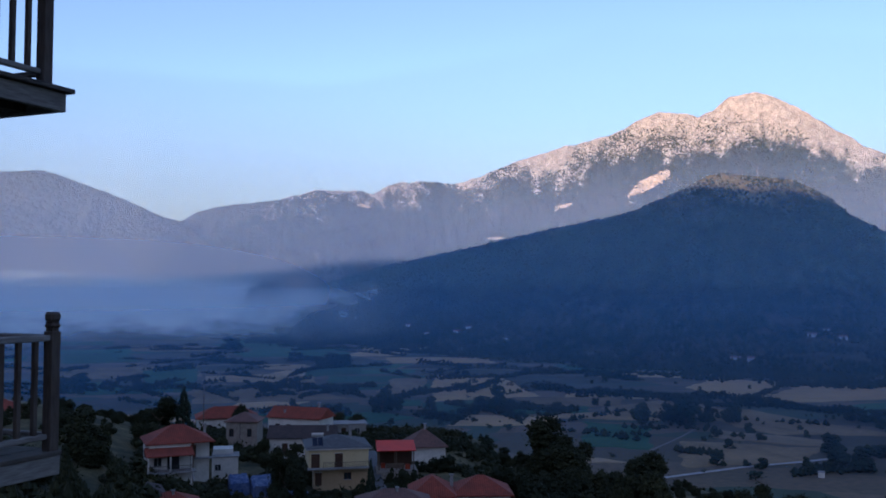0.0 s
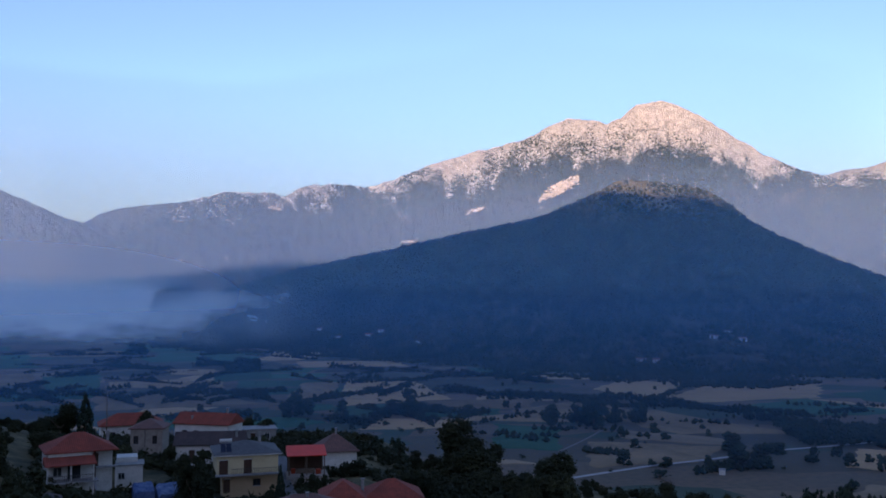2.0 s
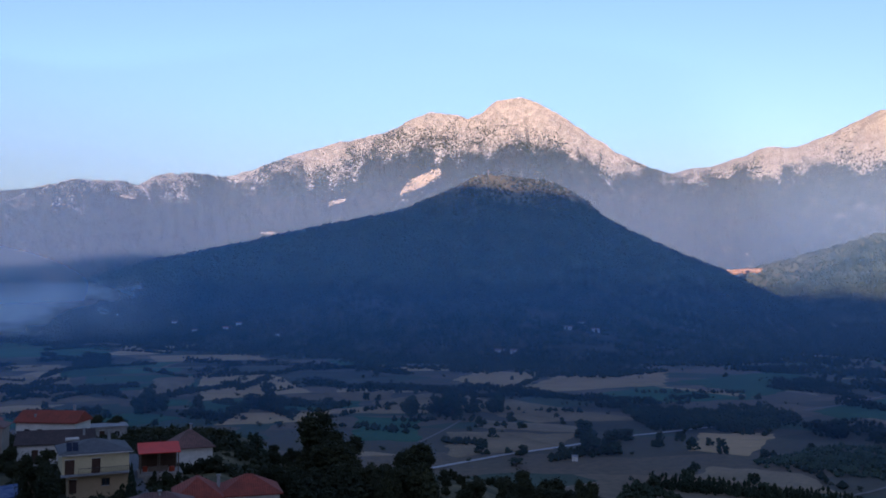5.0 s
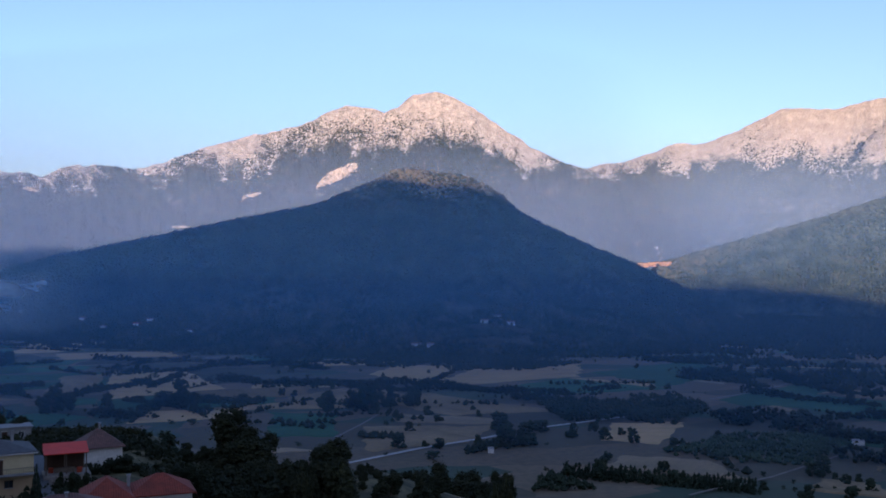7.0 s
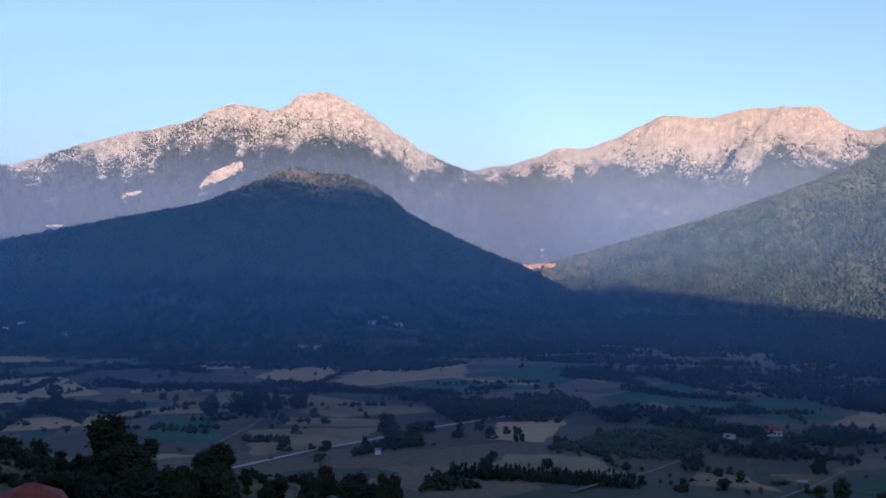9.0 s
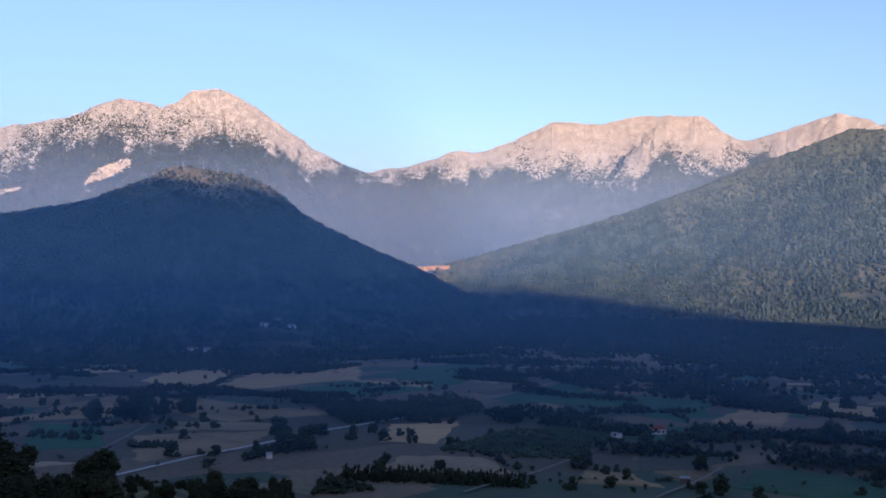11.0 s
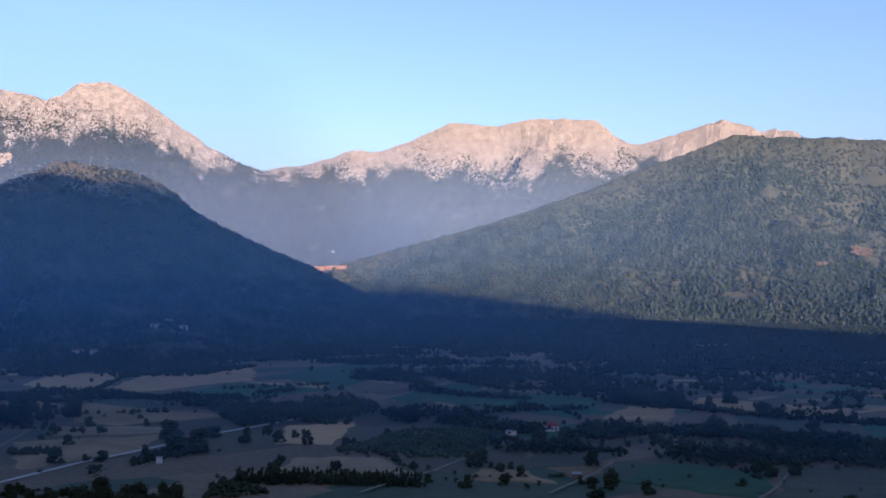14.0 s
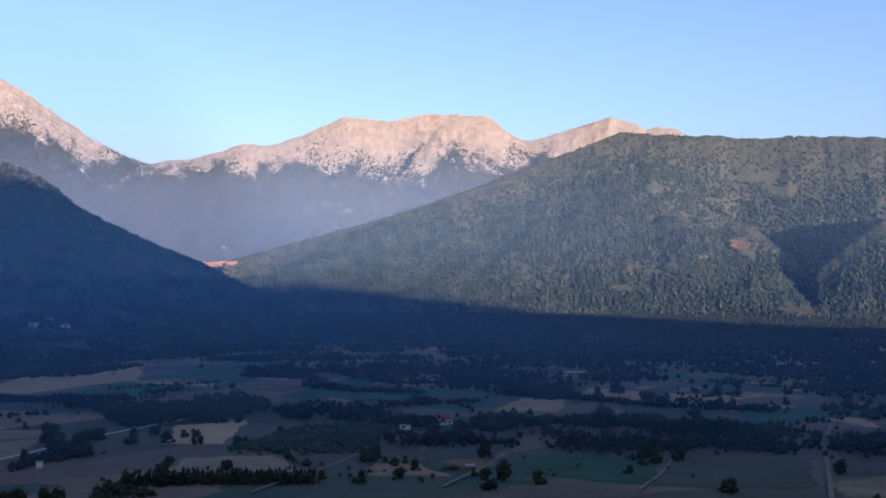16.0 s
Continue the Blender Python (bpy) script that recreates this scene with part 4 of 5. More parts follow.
field_trees((367, 490, 15.7, 11.8), (382, 457, 20.9, 14.6), (380, 476, 9.2, 6.3), (424, 379, 14.6, 10.3), (438, 349, 11.1, 10.1), (470, 331, 20.1, 13.3), (483, 301, 19.9, 11.0), (349, 316, 7.7, 8.6), (335, 291, 5.2, 5.2), (304, 334, 6.4, 4.7), (307, 344, 3.8, 3.6), (305, 350, 3.8, 3.6), (302, 353, 8.2, 6.6), (616, 419, 14.7, 13.4), (579, 367, 12.0, 10.6), (539, 307, 10.8, 8.0), (597, 321, 7.9, 7.9), (609, 317, 6.4, 6.2), (408, 241, 7.2, 8.0), (435, 174, 8.3, 6.7), (353, 186, 10.4, 6.3), (286, 256, 7.7, 4.5), (377, 358, 15.2, 12.1), (363, 370, 13.4, 10.1))
field_bushes((8, 840, 5.9, 4.9), (17, 870, 6.1, 5.0), (-0, 946, 7.7, 4.8), (29, 918, 11.7, 5.9), (49, 919, 12.8, 6.5), (64, 892, 8.3, 5.2), (75, 866, 10.1, 6.7), (22, 792, 6.4, 3.1), (31, 619, 5.8, 3.2), (43, 607, 9.2, 4.7), (23, 648, 5.3, 3.3), (93, 513, 4.9, 2.7), (222, 469, 3.0, 2.0), (281, 361, 3.8, 2.4), (276, 406, 3.5, 2.2), (277, 375, 2.7, 1.8), (303, 425, 4.3, 4.1), (317, 310, 10.4, 2.9), (277, 379, 3.9, 2.7), (255, 339, 5.0, 3.3), (609, 370, 10.8, 3.7), (130, 468, 3.4, 2.2), (150, 450, 11.1, 4.9), (123, 414, 5.6, 2.5))
# ---- hedges ----
hedge(9, 14, (182, 776), (218, 738), (261, 737), (297, 700), (334, 667))
hedge(8, 10, (-18, 674), (7, 645), (29, 723))
hedge(7, 5, (239, 760), (279, 818), (337, 915))
hedge(8, 16, (383, 439), (397, 411))
hedge(9, 16, (347, 381), (367, 357), (390, 336))
hedge(12, 26, (404, 308), (418, 282), (456, 253), (479, 217))
hedge(11, 24, (473, 288), (509, 265), (522, 236))
hedge(11, 34, (491, 192), (528, 177))
hedge(9, 16, (473, 343), (503, 318), (517, 283))
hedge(7, 14, (-282, 1184), (-230, 1141))
hedge(7, 8, (-273, 847), (-204, 858))
hedge(6, 8, (-320, 924), (-306, 967))
hedge(8, 10, (152, 982), (211, 1038))
hedge(7, 6, (353, 680), (397, 692))
hedge(7, 10, (487, 743), (522, 696))
hedge(6, 8, (475, 497), (482, 480))
hedge(7, 12, (131, 812), (213, 788))
hedge(7, 8, (-171, 850), (-128, 805))
hedge(9, 16, (-195, 1176), (-169, 1208), (-122, 1164))
hedge(8, 12, (-296, 1176), (-219, 1130))
hedge(9, 12, (-28, 1148), (32, 1113))
hedge(9, 16, (96, 1011), (156, 1037), (194, 942))
hedge(8, 10, (136, 808), (202, 788))
hedge(7, 8, (24, 826), (55, 935))
hedge(7, 10, (-168, 857), (-106, 866))
hedge(8, 12, (-316, 1032), (-288, 1074))
hedge(7, 9, (-12, 946), (58, 984))
hedge(8, 12, (-222, 1579), (-67, 1584))
hedge(8, 12, (-428, 1397), (-320, 1427))
hedge(8, 12, (-99, 1389), (14, 1322))
hedge(9, 14, (87, 869), (122, 826), (181, 818))
hedge(10, 12, (205, 776), (242, 785), (273, 744), (291, 690))
hedge(8, 14, (281, 667), (300, 645), (308, 604))
hedge(12, 18, (360, 509), (400, 506), (411, 471))
hedge(9, 14, (387, 441), (405, 408))
hedge(9, 14, (407, 370), (443, 372))
hedge(8, 12, (511, 775), (530, 739), (514, 658))
hedge(9, 14, (573, 716), (551, 627), (555, 577))
hedge(9, 14, (603, 599), (605, 528), (577, 432))
hedge(7, 10, (558, 923), (600, 858))
hedge(10, 16, (512, 773), (545, 761), (547, 716))
hedge(9, 14, (390, 441), (398, 412))
hedge(11, 20, (417, 385), (454, 372), (480, 341), (496, 309))
hedge(10, 18, (473, 295), (508, 273), (505, 234))
hedge(9, 14, (549, 488), (562, 434), (579, 365))
hedge(9, 14, (572, 360), (590, 321), (607, 281))
hedge(8, 12, (479, 636), (490, 575), (512, 532))
hedge(8, 10, (277, 579), (318, 570), (340, 541))
hedge(8, 9, (435, 499), (507, 462))
# ---- groves ----
wood("grove", 8, (291, 633), (349, 608), (402, 622), (389, 558), (339, 517), (268, 540))
wood("orchard", 5, (269, 427), (335, 458), (392, 427), (316, 369))
wood("grove", 6, (550, 485), (613, 521), (635, 472), (569, 439))
wood("grove", 6, (-161, 1189), (-126, 1272), (-109, 1103), (-147, 1086))
wood("cypress", 6.5, (191, 386), (219, 353), (247, 321), (254, 329), (226, 363), (197, 397))
wood("grove", 5, (160, 351), (189, 393), (189, 350))



# ---- the village ----
M_stone = surface("rubble_stone_wall", (0.20, 0.17, 0.14), (0.32, 0.28, 0.24), 1.6, 0.95, 6.0, 0.04)
M_yellow = surface("yellow_render", (0.56, 0.47, 0.28), (0.45, 0.37, 0.22), 0.5, 0.9)
M_ochre = surface("ochre_render", (0.40, 0.29, 0.17), (0.32, 0.23, 0.13), 0.5, 0.9)
M_glass = surface("dark_window_glass", (0.02, 0.025, 0.03), (0.03, 0.035, 0.04), 1.0, 0.15)
M_brown = surface("brown_shutter_wood", (0.05, 0.028, 0.018), (0.075, 0.042, 0.028), 2.0, 0.7)
M_concrete = surface("grey_concrete", (0.30, 0.29, 0.28), (0.20, 0.195, 0.19), 0.7, 0.9)
M_slate = surface("grey_slate_roof", (0.075, 0.075, 0.078), (0.12, 0.12, 0.122), 1.2, 0.8, 5.0, 0.03)
M_bright_red = surface("bright_red_sheet", (0.62, 0.035, 0.012), (0.48, 0.030, 0.012), 0.6, 0.55)
M_blue = surface("blue_tarpaulin", (0.025, 0.055, 0.17), (0.13, 0.17, 0.27), 0.7, 0.5, 5.0, 0.08)
M_iron = surface("dark_iron", (0.03, 0.03, 0.032), (0.05, 0.048, 0.045), 3.0, 0.5)
M_timber = surface("old_timber", (0.10, 0.075, 0.055), (0.16, 0.125, 0.095), 3.0, 0.85)
M_panel = surface("solar_panel", (0.015, 0.02, 0.04), (0.03, 0.035, 0.06), 1.0, 0.2)
M_orange = surface("orange_paint", (0.30, 0.05, 0.02), (0.22, 0.04, 0.02), 1.0, 0.6)


def tile_material(name, c1, c2):
    """Rows of clay roof tiles, with single tiles darker and lichen in patches."""
    m, n, links, b = material(name, 0.8)
    c = n.new("ShaderNodeTexCoord")
    rows = n.new("ShaderNodeTexWave")
    rows.inputs["Scale"].default_value, rows.inputs["Distortion"].default_value = 1.1, 0.4
    links.new(c.outputs["Object"], rows.inputs["Vector"])
    spots = noise_node(n, links, c.outputs["Object"], 2.6, 3.0)
    patch = noise_node(n, links, c.outputs["Object"], 0.45, 4.0)
    col = mixed(n, links, math_node(n, links, "MULTIPLY", spots, 0.7), c1, c2)
    col = mixed(n, links, math_node(n, links, "MULTIPLY", patch, 0.45), col, (c2[0] * 0.6, c2[1] * 0.75, c2[2] * 0.8))
    links.new(col, b.inputs["Base Color"])
    bump(n, links, b, rows.outputs["Fac"], 0.7, 0.06)
    return m


M_tiles_red = tile_material("red_clay_tiles", (0.30, 0.064, 0.038), (0.165, 0.046, 0.030))
M_tiles_old = tile_material("old_brown_tiles", (0.20, 0.105, 0.085), (0.115, 0.07, 0.06))
M_tiles_dark = tile_material("blackened_tiles", (0.085, 0.06, 0.055), (0.05, 0.04, 0.038))


def roof_bm(x0, x1, y0, y1, z, rise, kind, over=0.45, thick=0.16):
    """A roof with real thickness: hip, gable (ridge along x), gable_y (ridge along y) or lean (rises to the back)."""
    bm = bmesh.new()
    x0, x1, y0, y1 = x0 - over, x1 + over, y0 - over, y1 + over
    cx, cy, run = (x0 + x1) / 2, (y0 + y1) / 2, min(x1 - x0, y1 - y0) / 2
    ends = {"hip": [(x0 + run, cy), (x1 - run, cy)] if x1 - x0 >= y1 - y0 else [(cx, y0 + run), (cx, y1 - run)],
            "gable": [(x0, cy), (x1, cy)], "gable_y": [(cx, y0), (cx, y1)]}.get(kind)
    for low, top in ((0.0, thick),):
        c = [(x0, y0), (x1, y0), (x1, y1), (x0, y1)]
        b = [bm.verts.new((px, py, z + low)) for px, py in c]
        if kind == "lean":
            t = [bm.verts.new((px, py, z + thick + (rise if py > cy else 0))) for px, py in c]
            for q in ((t[0], t[1], t[2], t[3]), (b[3], b[2], b[1], b[0])):
                bm.faces.new(q)
            for k in range(4):
                bm.faces.new((b[k], b[(k + 1) % 4], t[(k + 1) % 4], t[k]))
            continue
        t = [bm.verts.new((px, py, z + thick)) for px, py in c]
        r = [bm.verts.new((px, py, z + thick + rise)) for px, py in ends]
        bm.faces.new((b[3], b[2], b[1], b[0]))
        for k in range(4):
            bm.faces.new((b[k], b[(k + 1) % 4], t[(k + 1) % 4], t[k]))
        if kind == "gable_y" or (kind == "hip" and x1 - x0 < y1 - y0):
            quads = ((t[0], t[1], r[0]), (t[1], t[2], r[1], r[0]), (t[2], t[3], r[1]), (t[3], t[0], r[0], r[1]))
        else:
            quads = ((t[0], t[1], r[1], r[0]), (t[1], t[2], r[1]), (t[2], t[3], r[0], r[1]), (t[3], t[0], r[0]))
        for q in quads:
            bm.faces.new(q)
    bmesh.ops.recalc_face_normals(bm, faces=bm.faces)
    return bm


def window(parent, x, z, w, h, y, frame_mat=None, name="window", shutters=False):
    """A window in the front wall: a proud frame, a pane set back in it and a sill."""
    root = part(name, boxed(x - w / 2 - 0.08, x + w / 2 + 0.08, y - 0.06, y + 0.02, z + h, z + h + 0.09), frame_mat or M_white, parent)
    for x0, x1 in ((x - w / 2 - 0.08, x - w / 2), (x + w / 2, x + w / 2 + 0.08), (x - 0.03, x + 0.03)):
        part("frame", boxed(x0, x1, y - 0.06, y + 0.02, z, z + h), frame_mat or M_white, root)
    part("pane", boxed(x - w / 2, x + w / 2, y - 0.02, y + 0.01, z, z + h), M_glass, root)
    part("sill", boxed(x - w / 2 - 0.15, x + w / 2 + 0.15, y - 0.16, y + 0.02, z - 0.08, z), M_concrete, root)
    if shutters:
        for x0, x1 in ((x - w - 0.1, x - w / 2 - 0.1), (x + w / 2 + 0.1, x + w + 0.1)):
            part("shutter", boxed(x0, x1, y - 0.07, y, z, z + h), M_brown, root)
    return root


def door(parent, x, z, w, h, y, mat=None):
    d = part("door", boxed(x - w / 2, x + w / 2, y - 0.05, y + 0.02, z, z + h), mat or M_brown, parent)
    part("frame", boxed(x - w / 2 - 0.09, x + w / 2 + 0.09, y - 0.07, y + 0.02, z + h, z + h + 0.1), M_white, d)
    part("handle", boxed(x + w / 2 - 0.16, x + w / 2 - 0.1, y - 0.11, y - 0.05, z + 1.0, z + 1.12), M_iron, d)
    return d


def railing(parent, x0, x1, y, z, mat=None, h=0.95):
    r = part("railing", boxed(x0, x1, y - 0.04, y + 0.04, z + h - 0.06, z + h), mat or M_iron, parent)
    for k in range(int((x1 - x0) / 0.28) + 1):
        x = x0 + 0.04 + k * 0.28
        part("baluster", boxed(x - 0.025, x + 0.025, y - 0.025, y + 0.025, z, z + h - 0.06), mat or M_iron, r)
    return r


def house_root(az, dist, turn, label, category="house", up=None):
    x, y, z = at(az, dist, up)
    root = tagged(new("house"), label, category, "village houses")
    root.matrix_basis = pose(x, y, z, 0, 0, -az + turn)
    return root


def chimney(parent, x, y, z0, z1, w=0.5, mat=None):
    w, z1 = w * 0.75, z0 + (z1 - z0) * 0.85
    c = part("chimney", boxed(x - w / 2, x + w / 2, y - w / 2, y + w / 2, z0, z1, bevel=0.02), mat or M_concrete, parent)
    part("cap", boxed(x - w / 2 - 0.1, x + w / 2 + 0.1, y - w / 2 - 0.1, y + w / 2 + 0.1, z1, z1 + 0.1), M_concrete, c)


DEEP = -4.0     # foundations go down into the slope


def yellow_house():
    r = house_root(-6.25, 146, 6, "two-storey yellow house with grey hipped roof and balcony", up=59.9)
    part("lower_wall", boxed(-3.9, 4.5, 0.3, 8.5, DEEP, 2.75), M_ochre, r, "ochre ground-floor wall")
    part("upper_wall", boxed(-4.7, 4.5, 0, 8.5, 2.9, 5.75), M_yellow, r, "pale yellow upper wall")
    part("balcony_slab", boxed(-4.9, 4.9, -1.2, 0.3, 2.75, 2.9), M_concrete, r)
    part("roof", roof_bm(-4.7, 4.5, 0, 8.5, 5.75, 1.4, "hip", 0.5), M_slate, r, "grey hipped roof with pale eaves")
    part("eaves", boxed(-5.2, 5.0, -0.56, -0.4, 5.64, 5.8), M_white, r, "white eaves board")
    door(r, -3.7, 2.9, 1.3, 2.1, 0)
    door(r, -0.1, 2.9, 1.2, 2.1, 0)
    door(r, -3.2, 0.1, 1.0, 2.0, 0.3)
    window(r, 1.3, 0.95, 1.0, 0.95, 0.3, M_brown)
    railing(r, -2.6, 4.7, -1.12, 2.9)
    chimney(r, 2.2, 5.0, 6.6, 8.6, 0.55)
    frame_ = part("solar_heater", boxed(-4.0, -2.6, 1.0, 1.1, 6.6, 6.75), M_iron, r)
    for k in (0, 1):
        bm = boxed(-4.1 + k * 0.85, -3.35 + k * 0.85, -0.05, 0.0, 0, 1.5)
        bmesh.ops.rotate(bm, cent=(0, 0, 0), matrix=Matrix.Rotation(radians(-45), 3, "X"), verts=bm.verts)
        bmesh.ops.translate(bm, vec=(0, 0.4, 6.2), verts=bm.verts)
        part("collector", bm, M_panel, frame_)
    bm = bmesh.new()
    bmesh.ops.create_cone(bm, cap_ends=True, segments=12, radius1=0.28, radius2=0.28, depth=1.8, matrix=pose(-3.3, 1.5, 7.75, 0, 90, 0))
    part("water_tank", bm, M_white, frame_)


def red_roof_house():
    r = house_root(-15.65, 150, 8, "white two-storey house with red tiled roof and porch", up=61.2)
    part("wall", boxed(-4.5, 1.6, 0, 8, DEEP, 5.3), M_white, r)
    part("wing_wall", boxed(1.6, 4.9, 2.2, 8, DEEP, 5.2), M_white, r)
    part("roof", roof_bm(-4.5, 4.9, 0.2, 8, 5.2, 2.3, "hip", 0.5), M_tiles_red, r, "dull red hipped tile roof")
    part("porch_roof", roof_bm(-4.9, 1.6, -2.4, 0, 3.75, 0.9, "lean", 0.3), M_tiles_red, r, "red tiled lean-to porch roof")
    part("porch_floor", boxed(-4.9, 2.2, -2.6, 0, 1.2, 1.4), M_concrete, r)
    for x in (-4.8, -1.6, 1.5):
        part("pillar", boxed(x - 0.12, x + 0.12, -2.4, -2.16, DEEP, 3.75), M_white, r)
    door(r, -0.9, 1.4, 1.8, 2.1, 0, M_glass)
    window(r, -3.2, 2.0, 1.1, 1.2, 0)
    railing(r, -4.8, 1.6, -2.45, 1.4)
    part("wing_balcony", boxed(1.6, 5.5, 1.0, 2.2, 2.45, 2.6), M_concrete, r)
    door(r, 2.4, 2.6, 0.9, 2.0, 2.2)
    part("corner_post", boxed(2.0, 2.3, 0.9, 1.2, DEEP, 5.2), M_brown, r)
    part("corner_post", boxed(5.15, 5.4, 1.0, 1.25, DEEP, 2.45), M_white, r)
    bm = bmesh.new()
    box(bm, -0.12, 0.12, -2.2, 2.2, 0, 0.3)
    bmesh.ops.rotate(bm, cent=(0, 0, 0), matrix=Matrix.Rotation(radians(38), 3, "X"), verts=bm.verts)
    bmesh.ops.translate(bm, vec=(1.7, -3.4, 0.0), verts=bm.verts)
    part("outer_stair", bm, M_concrete, r)
    chimney(r, 4.6, 5.0, 6.0, 7.6, 0.5)


def white_annex():
    r = house_root(-13.0, 156, 0, "small white flat-roofed outbuilding with one window", "outbuilding", up=59.9)
    part("wall", boxed(-2.0, 2.0, 0, 4, DEEP, 3.1), M_white, r)
    part("roof", boxed(-2.2, 2.2, -0.25, 4.2, 3.1, 3.3), M_concrete, r)
    part("upper_wall", boxed(-2.0, 1.2, 2.0, 5.5, 3.3, 4.1), M_white, r)
    window(r, -1.2, 1.1, 0.9, 0.9, 0)


def stone_house():
    r = house_root(-12.1, 182, -12, "old rubble stone house with brown hipped roof", up=60.4)
    part("wall", boxed(-2.9, 2.9, 0, 6, DEEP, 4.6), M_stone, r)
    part("roof", roof_bm(-2.9, 2.9, 0, 6, 4.6, 1.5, "hip", 0.4), M_tiles_old, r, "weathered brown tile roof")
    for x in (-1.9, 1.5):
        window(r, x, 1.9, 0.7, 1.4, 0, M_brown)
    part("drainpipe", boxed(-0.3, -0.2, -0.1, 0.0, DEEP, 4.6), M_iron, r)


def gable_house():
    r = house_root(-8.9, 198, -28, "white house with red tiled gable roof", up=59.3)
    part("wall", boxed(-6.5, 5.5, 0, 6.5, DEEP, 4.0), M_white, r)
    bm = bmesh.new()
    q = [bm.verts.new(p) for p in ((5.5, 0, 4.0), (5.5, 6.5, 4.0), (5.5, 3.25, 5.9))]
    bm.faces.new(q)
    e = bmesh.ops.extrude_face_region(bm, geom=bm.faces[:])["geom"]
    bmesh.ops.translate(bm, vec=(-0.25, 0, 0), verts=[g for g in e if isinstance(g, bmesh.types.BMVert)])
    part("gable", bm, M_white, r)
    part("roof", roof_bm(-6.5, 5.5, 0, 6.5, 4.0, 1.95, "gable", 0.4), M_tiles_red, r, "red tiled gable roof")
    for x in (-4.2, -1.6, 1.0):
        window(r, x, 1.6, 0.9, 1.1, 0, M_brown)
    chimney(r, 3.2, 4.4, 5.0, 7.3, 0.55)
    chimney(r, -3.2, 1.2, 4.2, 5.7, 0.4, M_concrete)


def far_red_house():
    r = house_root(-12.9, 216, 4, "low house with faded red hipped roof", up=57.7)
    part("wall", boxed(-6.5, 6.5, 0, 7, DEEP, 3.6), M_white, r)
    part("roof", roof_bm(-6.5, 6.5, 0, 7, 3.6, 2.2, "hip", 0.5), M_tiles_red, r)
    window(r, -4, 1.2, 0.9, 1.0, 0, M_brown)


def dark_roof_house():
    r = house_root(-9.0, 172, -6, "long low white house with blackened tile roof", up=59.6)
    part("wall", boxed(-4.4, 7.2, 0, 6, DEEP, 3.6), M_white, r)
    part("roof", roof_bm(-4.4, 7.2, 0, 6, 3.6, 1.9, "gable", 0.5), M_tiles_dark, r, "blackened tile roof")
    door(r, -1.6, 0.6, 1.0, 2.2, 0)
    for x in (1.0, 3.6):
        window(r, x, 1.6, 0.9, 1.0, 0, M_brown)
    chimney(r, 6.0, 1.5, 4.0, 6.2, 0.5)


def red_shelter():
    r = house_root(-2.8, 152, 4, "open farm shelter with bright red sheet roof", "shelter", up=61.0)
    part("roof", roof_bm(-2.9, 2.9, -0.3, 4.2, 3.2, 0.9, "lean", 0.25, 0.1), M_bright_red, r, "bright red sheet roof")
    for x in (-2.8, 0, 2.8):
        for y in (0.0, 4.0):
            part("post", boxed(x - 0.09, x + 0.09, y - 0.09, y + 0.09, DEEP, 3.2), M_timber, r)
    part("back_wall", boxed(-2.9, 2.9, 4.1, 4.3, DEEP, 3.4), M_brown, r)
    part("bench", boxed(-1.6, 1.4, 1.4, 2.2, DEEP, 0.8, bevel=0.03), M_timber, r)
    part("cover", boxed(-2.4, -1.7, 1.6, 2.2, DEEP, 0.9, bevel=0.1), M_orange, r, "dull red cover")
    part("bin", boxed(1.5, 2.3, 0.5, 1.2, DEEP, 0.9, bevel=0.1), M_orange, r, "dull red bin")
    part("floor", boxed(-3.2, 3.4, -1.2, 4.4, DEEP, 0.12), M_stone, r)


def hip_house():
    r = house_root(-0.95, 168, 10, "white house with dark brown hipped roof", up=57.0)
    part("wall", boxed(-3.4, 3.4, 0, 6.5, DEEP, 5.0), M_white, r)
    part("roof", roof_bm(-3.4, 3.4, 0, 6.5, 5.0, 2.8, "hip", 0.5), M_tiles_old, r, "dark brown hipped tile roof")
    window(r, 1.4, 2.2, 0.9, 1.1, 0)
    chimney(r, 0.2, 3.2, 7.4, 9.0, 0.45)


def flat_house():
    r = house_root(-5.6, 206, 6, "low grey flat-roofed building", "outbuilding", up=57.7)
    part("wall", boxed(-3.4, 3.4, 0, 5, DEEP, 3.1), M_concrete, r)
    part("roof", boxed(-3.7, 3.7, -0.5, 5.3, 3.1, 3.35), M_concrete, r)
    door(r, -1.5, 0.4, 1.0, 2.1, 0)
    window(r, 1.5, 1.3, 1.0, 1.0, 0)


def front_roofs():
    r = house_root(0.95, 121, 4, "broad house with several red hipped roofs", up=61.2)
    part("wall", boxed(-5.9, -0.5, 0, 7, DEEP - 3, 2.3), M_white, r)
    part("wall", boxed(-0.5, 7.0, 1.5, 8, DEEP - 3, 2.1), M_white, r)
    part("roof", roof_bm(-5.9, -0.5, 0, 7, 2.3, 2.1, "hip", 0.45), M_tiles_red, r)
    part("roof", roof_bm(-0.4, 7.0, 1.5, 8, 2.1, 2.0, "hip", 0.45), M_tiles_red, r)
    part("terrace", boxed(-0.9, 2.2, -1.2, 1.4, DEEP, 1.6), M_concrete, r)
    part("front_wall", boxed(-4.0, 2.4, -6.0, -1.2, DEEP - 3, 0.7), M_white, r)
    part("front_roof", roof_bm(-4.0, 2.4, -6.0, -1.2, 0.7, 1.9, "hip", 0.5), M_tiles_red, r)
    chimney(r, -0.5, 5.0, 2.6, 4.5, 0.5)
    chimney(r, 2.0, -2.5, 1.2, 2.6, 0.4, M_brown)
    window(r, 3.4, 0.4, 1.0, 1.1, 1.5, M_brown)


